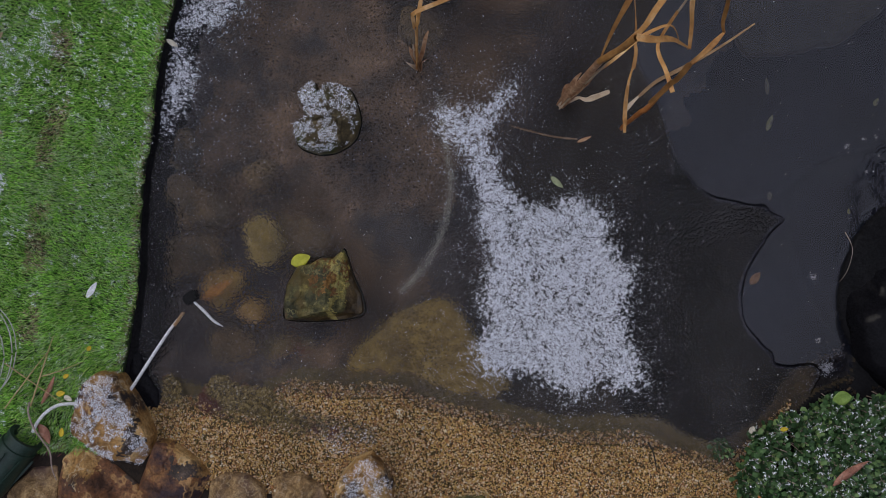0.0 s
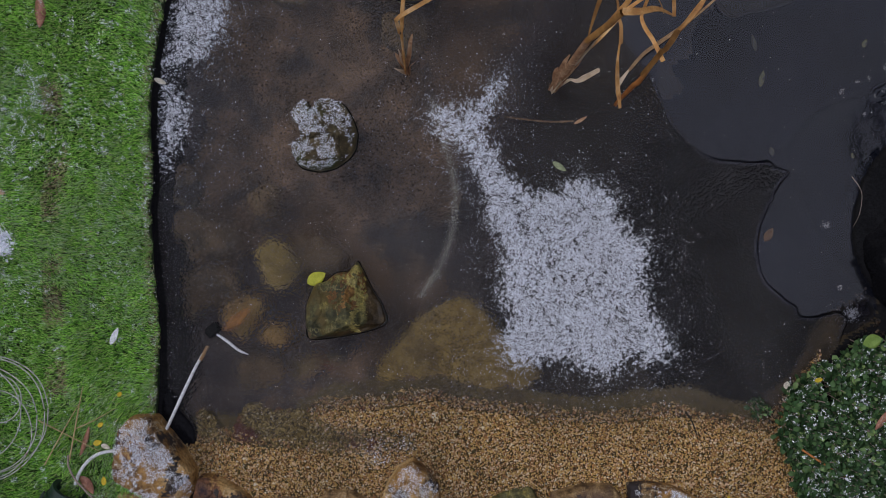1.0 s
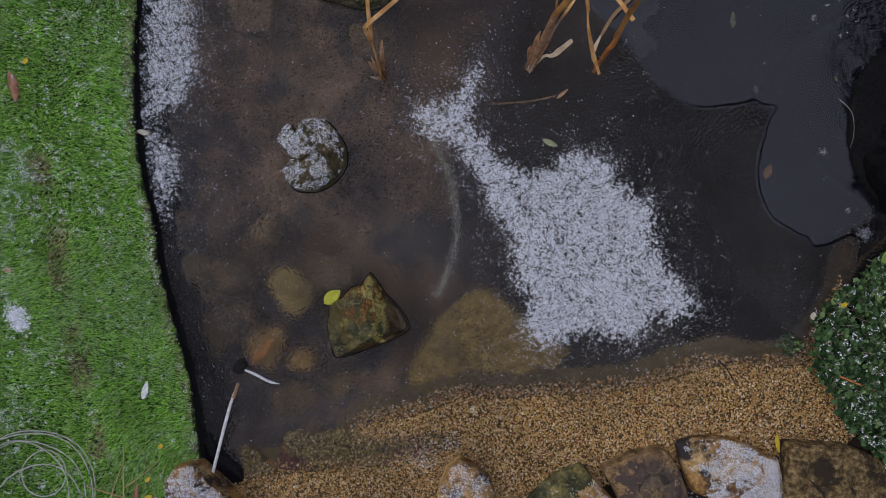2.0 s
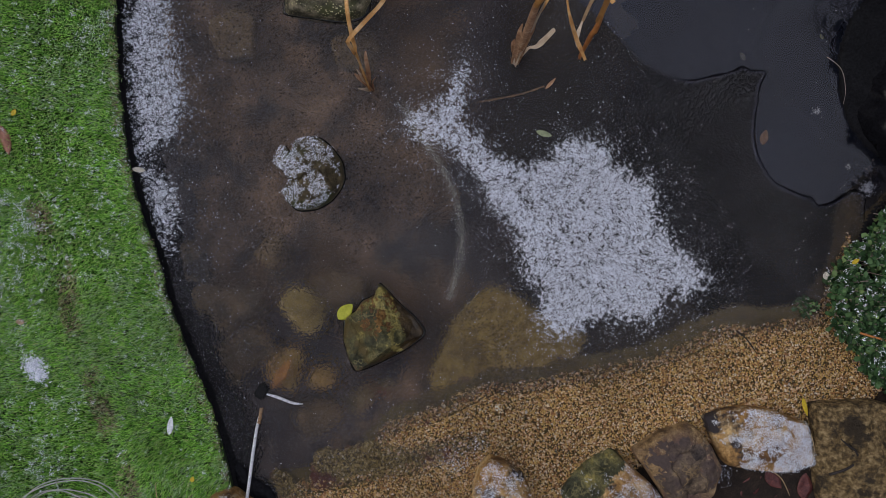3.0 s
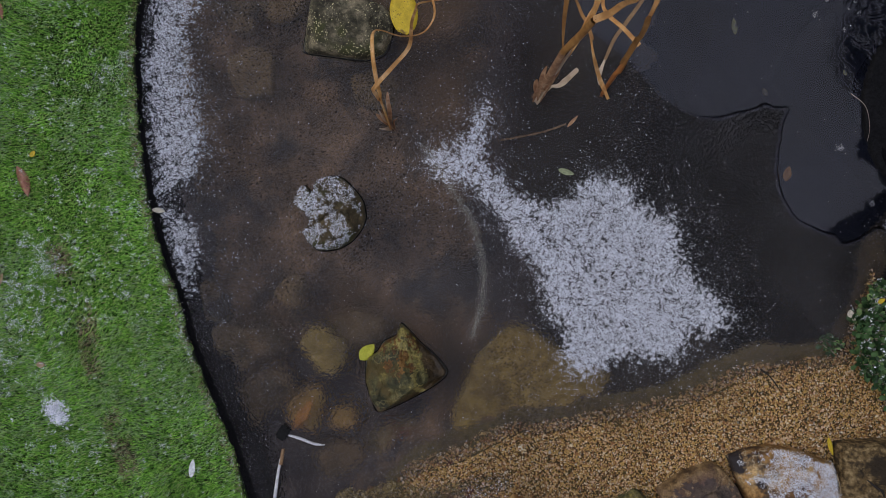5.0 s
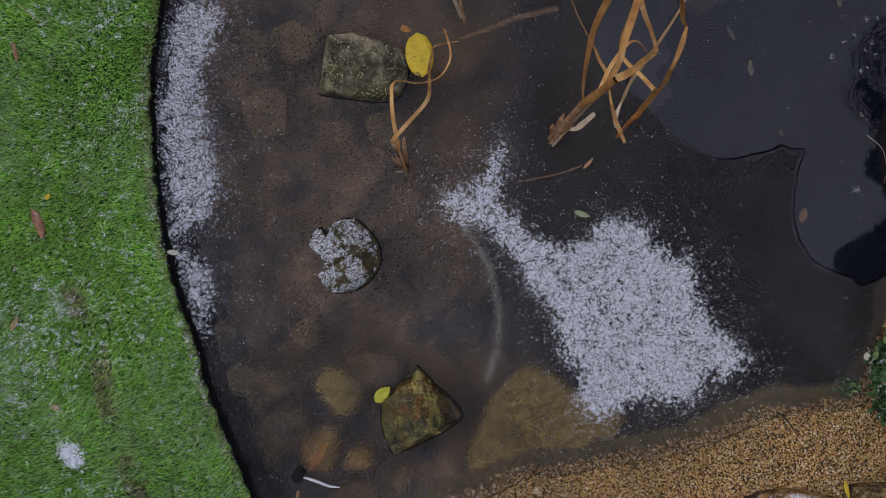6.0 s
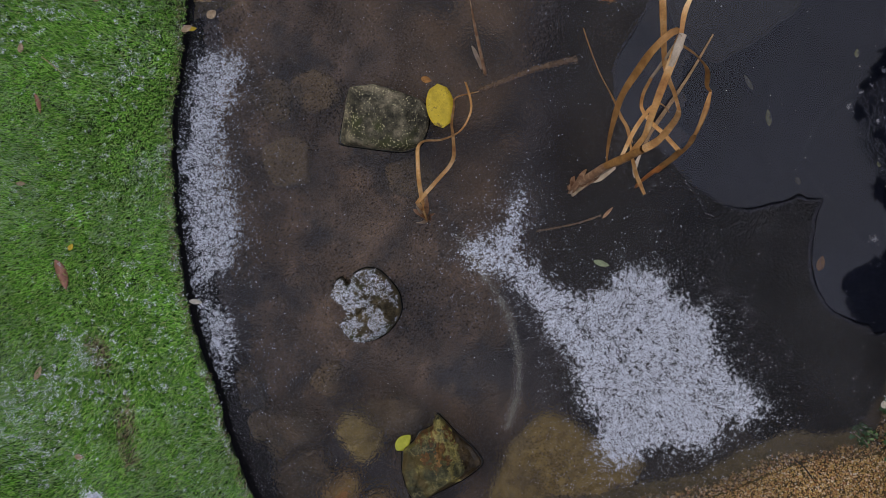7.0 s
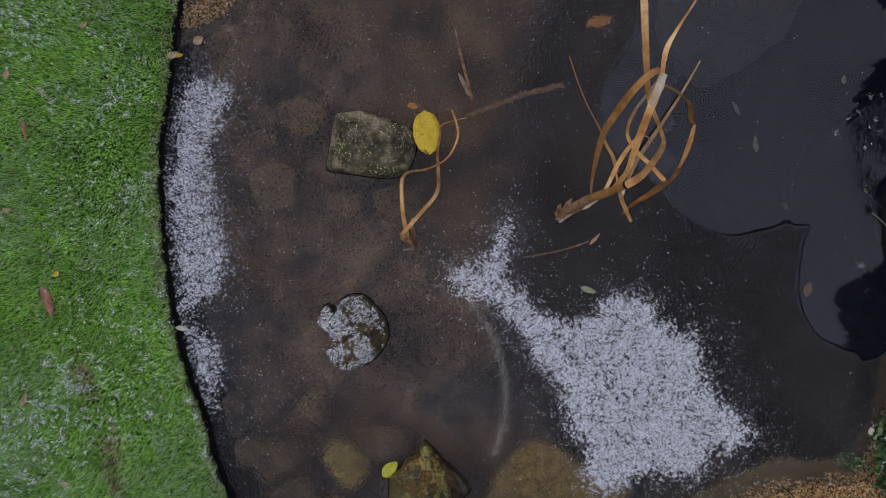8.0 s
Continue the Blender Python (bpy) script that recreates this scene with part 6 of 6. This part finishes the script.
def shoots(name, label, pts, heights, leaf_len, snow):
    """Rosettes of small spoon-shaped leaves on short stalks."""
    plant = thing(name, label, "plant")
    lv = np.array([(0, 0, 0), (0.45, 0.20, 0.10), (0.45, -0.20, 0.10), (0.8, 0.26, 0.10), (0.8, -0.26, 0.10), (1.0, 0.0, 0.02), (0.55, 0, 0.02), (0.85, 0, 0.0)], float)
    lf = np.array([(0, 6, 1), (0, 2, 6), (6, 7, 1), (1, 7, 3), (2, 7, 6), (2, 4, 7), (3, 7, 5), (7, 4, 5)])
    pos, scl, mats, tips = [], [], [], []
    sv, sf = [], []
    for (x, y), h in zip(pts, heights):
        lx, ly = rng.normal(0, 0.3, 2)
        g = float(ground_height(np.array([x]), np.array([y]))[0])
        base, head = Vector((x - lx * h * 0.6, y - ly * h * 0.6, g)), Vector((x, y, g + h))
        v, f = sweep([tuple(base), tuple((base + head) / 2 + Vector((0, 0, 0.004))), tuple(head)], 0.003, 0.003, 4, 0.0, 3)
        sf.append(f + sum(len(q) for q in sv)), sv.append(v)
        a0 = rng.random() * 6.28
        for k in range(rng.integers(7, 11)):
            tier = k // 4
            s = leaf_len * rng.uniform(0.7, 1.2) * (1 - 0.22 * tier)
            tilt = radians(12 + 24 * tier + rng.normal(0, 14))
            m = Euler((rng.normal(0, 0.25), -tilt, a0 + k * 2.4)).to_matrix()
            pos.append(tuple(head - Vector((0, 0, 0.012 * (2 - tier)))))
            scl.append((s, s * rng.uniform(0.8, 1.15), s)), mats.append(np.array(m))
            if rng.random() < snow:
                tips.append(tuple(Vector(pos[-1]) + m @ Vector((s * rng.uniform(0.4, 0.95), rng.normal(0, 0.15) * s, 0.003))))
    add("foliage", mesh_of("foliage", *many(lv, lf, np.array(pos), np.array(scl), np.array(mats)), M_LEAFGREEN), plant)
    add("woody_base", mesh_of("woody_base", np.vstack(sv), np.vstack(sf), M_TWIG), plant)
    if tips:
        t = np.repeat(np.array(tips), 5, 0) + rng.normal(0, 0.0030, (len(tips) * 5, 3)) * (1, 1, 0.3)
        snow_grains("snow_on_leaves", "wet snow crumbs on the small green leaves", t[:, 0], t[:, 1], t[:, 2], 0.0018, 0.12)


def ground_cover():
    n = 3600
    lo, hi = PLANT_AREA.min(0), PLANT_AREA.max(0)
    p = rng.uniform(lo, hi, (n, 2))
    p = p[inside(PLANT_AREA, p[:, 0], p[:, 1])]
    p = p[(field(p[:, 0], p[:, 1], 14.0, 2, 4.0) > 0.16)]
    d = away(PLANT_AREA, p[:, 0], p[:, 1], True)
    shoots("ground_cover_plant", "low ground cover plant with small dark green snowy leaves", p, 0.03 + np.minimum(d, 0.10) * 0.45 + rng.random(len(p)) * 0.04, 0.026, 0.13)


ground_cover()
SPRIG = np.array([(0.735, -0.543), (0.750, -0.528), (0.765, -0.538), (0.755, -0.555), (0.774, -0.551), (0.743, -0.561), (0.762, -0.522)])
shoots("small_sprig", "small bright green sprig growing at the gravel edge", SPRIG, np.full(len(SPRIG), 0.040), 0.018, 0.0)
leaf("large round green leaf at the edge of the plant", (1.009, -0.377, 0.130), 0.050, 0.036, 10, M_GREENLEAF, name="broad_leaf", curl=0.2, blunt=0.8)
leaf("red brown curled leaf on the green plant", (1.020, -0.562, 0.150), 0.110, 0.022, 35, M_RED, curl=0.1, fold=-0.5)
leaf("yellow leaf on the green plant", (0.877, -0.463, 0.100), 0.022, 0.012, 5, M_YELLOW, curl=0.2)

# ---- foam ----
M_FOAM = material("white_foam", [(0.3, (0.20, 0.21, 0.24)), (0.7, (0.34, 0.35, 0.39))], 100, 0.3, 0.0)


def foam(label, at, radius, count):
    x, y = rng.normal(at[0], radius / 2, count), rng.normal(at[1], radius / 2, count)
    s = rng.uniform(0.0007, 0.0016, count)
    me = mesh_of("foam", *many(ICO_V, ICO_F, np.stack([x, y, np.full(count, -0.005)], 1), np.stack([s, s, s], 1), turns(count)), M_FOAM)
    tagged(add("foam", me), label, "foam", kind="stuff")


for at, r, c in (((1.002, -0.075), 0.009, 60), ((1.017, -0.246), 0.006, 22), ((1.040, -0.322), 0.022, 260), ((1.091, 0.277), 0.010, 26), ((1.222, 0.327), 0.009, 18), ((1.174, 0.305), 0.005, 8), ((1.139, 0.298), 0.006, 10), ((1.245, 0.318), 0.006, 10), ((1.206, 0.265), 0.006, 10), ((1.147, 0.208), 0.006, 12), ((1.182, 0.255), 0.006, 8), ((1.203, 0.233), 0.006, 8)):
    foam("small cluster of white foam bubbles on the water", at, r, c)

# ---- frosty scratch on the ice, snow on gravel and turf ----
scratch = smooth_line([(-0.009, 0.409), (0.002, 0.310), (0.020, 0.204), (0.012, 0.102), (-0.016, 0.014), (-0.054, -0.052), (-0.115, -0.117)], 400, False)
k = rng.integers(0, 400, 5200)
sx, sy = scratch[k, 0] + rng.normal(0, 0.0075, 5200), scratch[k, 1] + rng.normal(0, 0.0075, 5200)
M_BUBBLES = material("grey_frozen_bubbles", [(0.3, (0.40, 0.39, 0.30)), (0.7, (0.72, 0.71, 0.62))], 200, 0.6, 0.2, 500, island=0.3)
snow_grains("frost_trace", "curved frosty scratch across the ice", sx, sy, np.full(5200, 0.0004), 0.00058, 0.1, 1, M_BUBBLES)


def snow_spots(label, spots, size=0.0022, spread=0.4, lumps=0.12):
    xs, ys, zs = [], [], []
    for (x, y), r, n, z in spots:
        xs.append(rng.normal(x, r * spread, n)), ys.append(rng.normal(y, r * spread, n)), zs.append(z + rng.random(n) * r * 0.25)
    snow_grains("snow_clump", label, np.concatenate(xs), np.concatenate(ys), np.concatenate(zs), size, lumps)


snow_spots("small lump of snow on the turf", [((-1.196, 0.190), 0.026, 420, 0.043), ((-1.186, 0.162), 0.022, 300, 0.043), ((-1.177, 0.194), 0.014, 120, 0.043)], 0.0028, 0.42, 0.7)
snow_spots("wet snow remnants between the gravel and stones", [((-0.286, -0.522), 0.03, 120, 0.010), ((0.359, -0.873), 0.03, 400, 0.02), ((0.348, -0.842), 0.02, 200, 0.03), ((-0.089, -0.696), 0.03, 160, 0.012), ((0.427, -0.677), 0.015, 60, 0.02), ((0.691, -0.759), 0.03, 140, 0.02), ((0.164, -0.680), 0.02, 70, 0.015), ((-0.281, -0.513), 0.03, 90, 0.01), ((-0.205, -0.506), 0.02, 60, 0.01), ((-0.319, -0.625), 0.03, 160, 0.015), ((-0.120, -0.614), 0.02, 60, 0.015), ((0.644, -0.743), 0.03, 110, 0.02)], 0.0012, 0.8)

# ---- surroundings beyond the view: trees mirrored in the water, added unseen panels that darken the low sky ----
M_DARKLEAF = material("dark_evergreen_leaves", [(0.0, (0.008, 0.016, 0.008)), (0.6, (0.018, 0.035, 0.015)), (1.0, (0.04, 0.06, 0.025))], 5, 0.6, 0, island=2)
M_BARK = material("dark_bark", [(0.3, (0.03, 0.022, 0.016)), (0.7, (0.08, 0.06, 0.045))], 30, 0.9, 0.8, 80)
M_SCREEN = material("brown_screen", [(0.3, (0.06, 0.045, 0.032)), (0.7, (0.13, 0.10, 0.07))], 6, 0.85, 0.4, 60)


def tree(at, height, width, seed):
    """A small evergreen with a clear trunk and a ragged crown of separate leaves."""
    r = np.random.default_rng(seed)
    s = thing("evergreen_tree", "dark evergreen tree standing on the bank behind the liner", "tree", group="bank trees")
    v, f = sweep([(at[0], at[1], 0.0), (at[0] + 0.03, at[1], height * 0.5), (at[0], at[1] + 0.02, height * 0.92)], 0.09, 0.09, 8, 0.0, 12, [(0, 1), (1, 0.2)])
    add("trunk", mesh_of("trunk", v, f, M_BARK), s)
    for k in range(9):
        a, z = k * 2.4, 0.8 + 0.13 * k
        v, f = sweep([(at[0], at[1], z), (at[0] + 0.3 * width * math.cos(a), at[1] + 0.3 * width * math.sin(a), z + 0.1), (at[0] + 0.5 * width * math.cos(a), at[1] + 0.5 * width * math.sin(a), z + 0.14)], 0.03, 0.03, 6, 0.0, 8, [(0, 1), (1, 0.2)])
        add("limb", mesh_of("limb", v, f, M_BARK), s)
    n = 14000
    u, a = r.random(n) ** 0.9, r.random(n) * 6.28
    env = width * (1 - u) ** 0.5 * (0.45 + 0.9 * field(np.cos(a) * 2 + u * 3 + 20, np.sin(a) * 2 + 9, 1.8, 3, seed))
    rr = env * np.sqrt(r.uniform(0.1, 1, n))
    pos = np.stack([at[0] + rr * np.cos(a), at[1] + rr * np.sin(a), 0.8 + u * (height - 0.8) - 0.25 * rr], 1)
    lv = np.array([(-1, 0, 0), (0, 0.38, 0.1), (1, 0, 0), (0, -0.38, 0.1)], float)
    sc = r.uniform(0.025, 0.05, n)
    add("crown", mesh_of("crown", *many(lv, np.array([(0, 1, 2), (0, 2, 3)]), pos, np.stack([sc] * 3, 1), turns(n)), M_DARKLEAF), s)


for at, h, w, sd in (((2.58, 0.02), 2.45, 0.64, 1), ((2.0, -0.88), 2.3, 0.64, 2), ((3.15, 0.75), 2.65, 0.75, 4), ((2.42, -0.40), 2.4, 0.48, 5), ((3.05, 1.45), 2.45, 0.70, 6)):
    tree(at, h, w, sd)


# added panels, never in view: they give tilted ice something dark to reflect
def screen(name, a, b, height=2.4, thick=0.05):
    d = Vector((b[0] - a[0], b[1] - a[1], 0))
    m = Matrix.Translation(((a[0] + b[0]) / 2, (a[1] + b[1]) / 2, height / 2)) @ Matrix.Rotation(math.atan2(d.y, d.x), 4, "Z")
    ob = box(name, (d.length, thick, height), m, M_SCREEN, None, 0.01)
    tagged(ob, "plain brown panel added out of view to darken the low sky", "fence", kind="structure")


screen("screen_west", (-4.0, -3.2), (-4.0, 4.6))
screen("screen_south", (-3.97, -3.2), (4.6, -3.2))
screen("screen_east", (4.6, -3.17), (4.6, 4.6))
screen("screen_north", (-3.97, 4.6), (4.57, 4.6))


# ---- litter between the border stones ----
for k, (label, at, ln, wd, hd) in enumerate((
        ("dark red wet leaf between the border stones", [(0.406, -0.905, 0.030)], 0.075, 0.045, 20), ("dark red wet leaf between the border stones", [(0.466, -0.914, 0.035)], 0.06, 0.035, -70),
        ("dark red wet leaf between the border stones", [(0.534, -0.963, 0.035)], 0.07, 0.04, 60), ("brown wet leaf between the border stones", [(0.483, -0.971, 0.030)], 0.07, 0.04, -20),
        ("dark red wet leaf by the cable housing", [(-1.029, -0.533, 0.030)], 0.06, 0.04, 30))):
    leaf(label, at[0], ln, wd, hd, M_WINE, curl=0.25, wave=0.04)
straw("thin pale twig between the border stones", [(0.466, -0.881, 0.050), (0.482, -0.912, 0.055), (0.484, -0.964, 0.050)], 0.0025, M_STRAW)
straw("thin pale twig between the border stones", [(0.592, -0.824, 0.085), (0.581, -0.867, 0.085), (0.557, -0.920, 0.060)], 0.0022, M_STRAW)
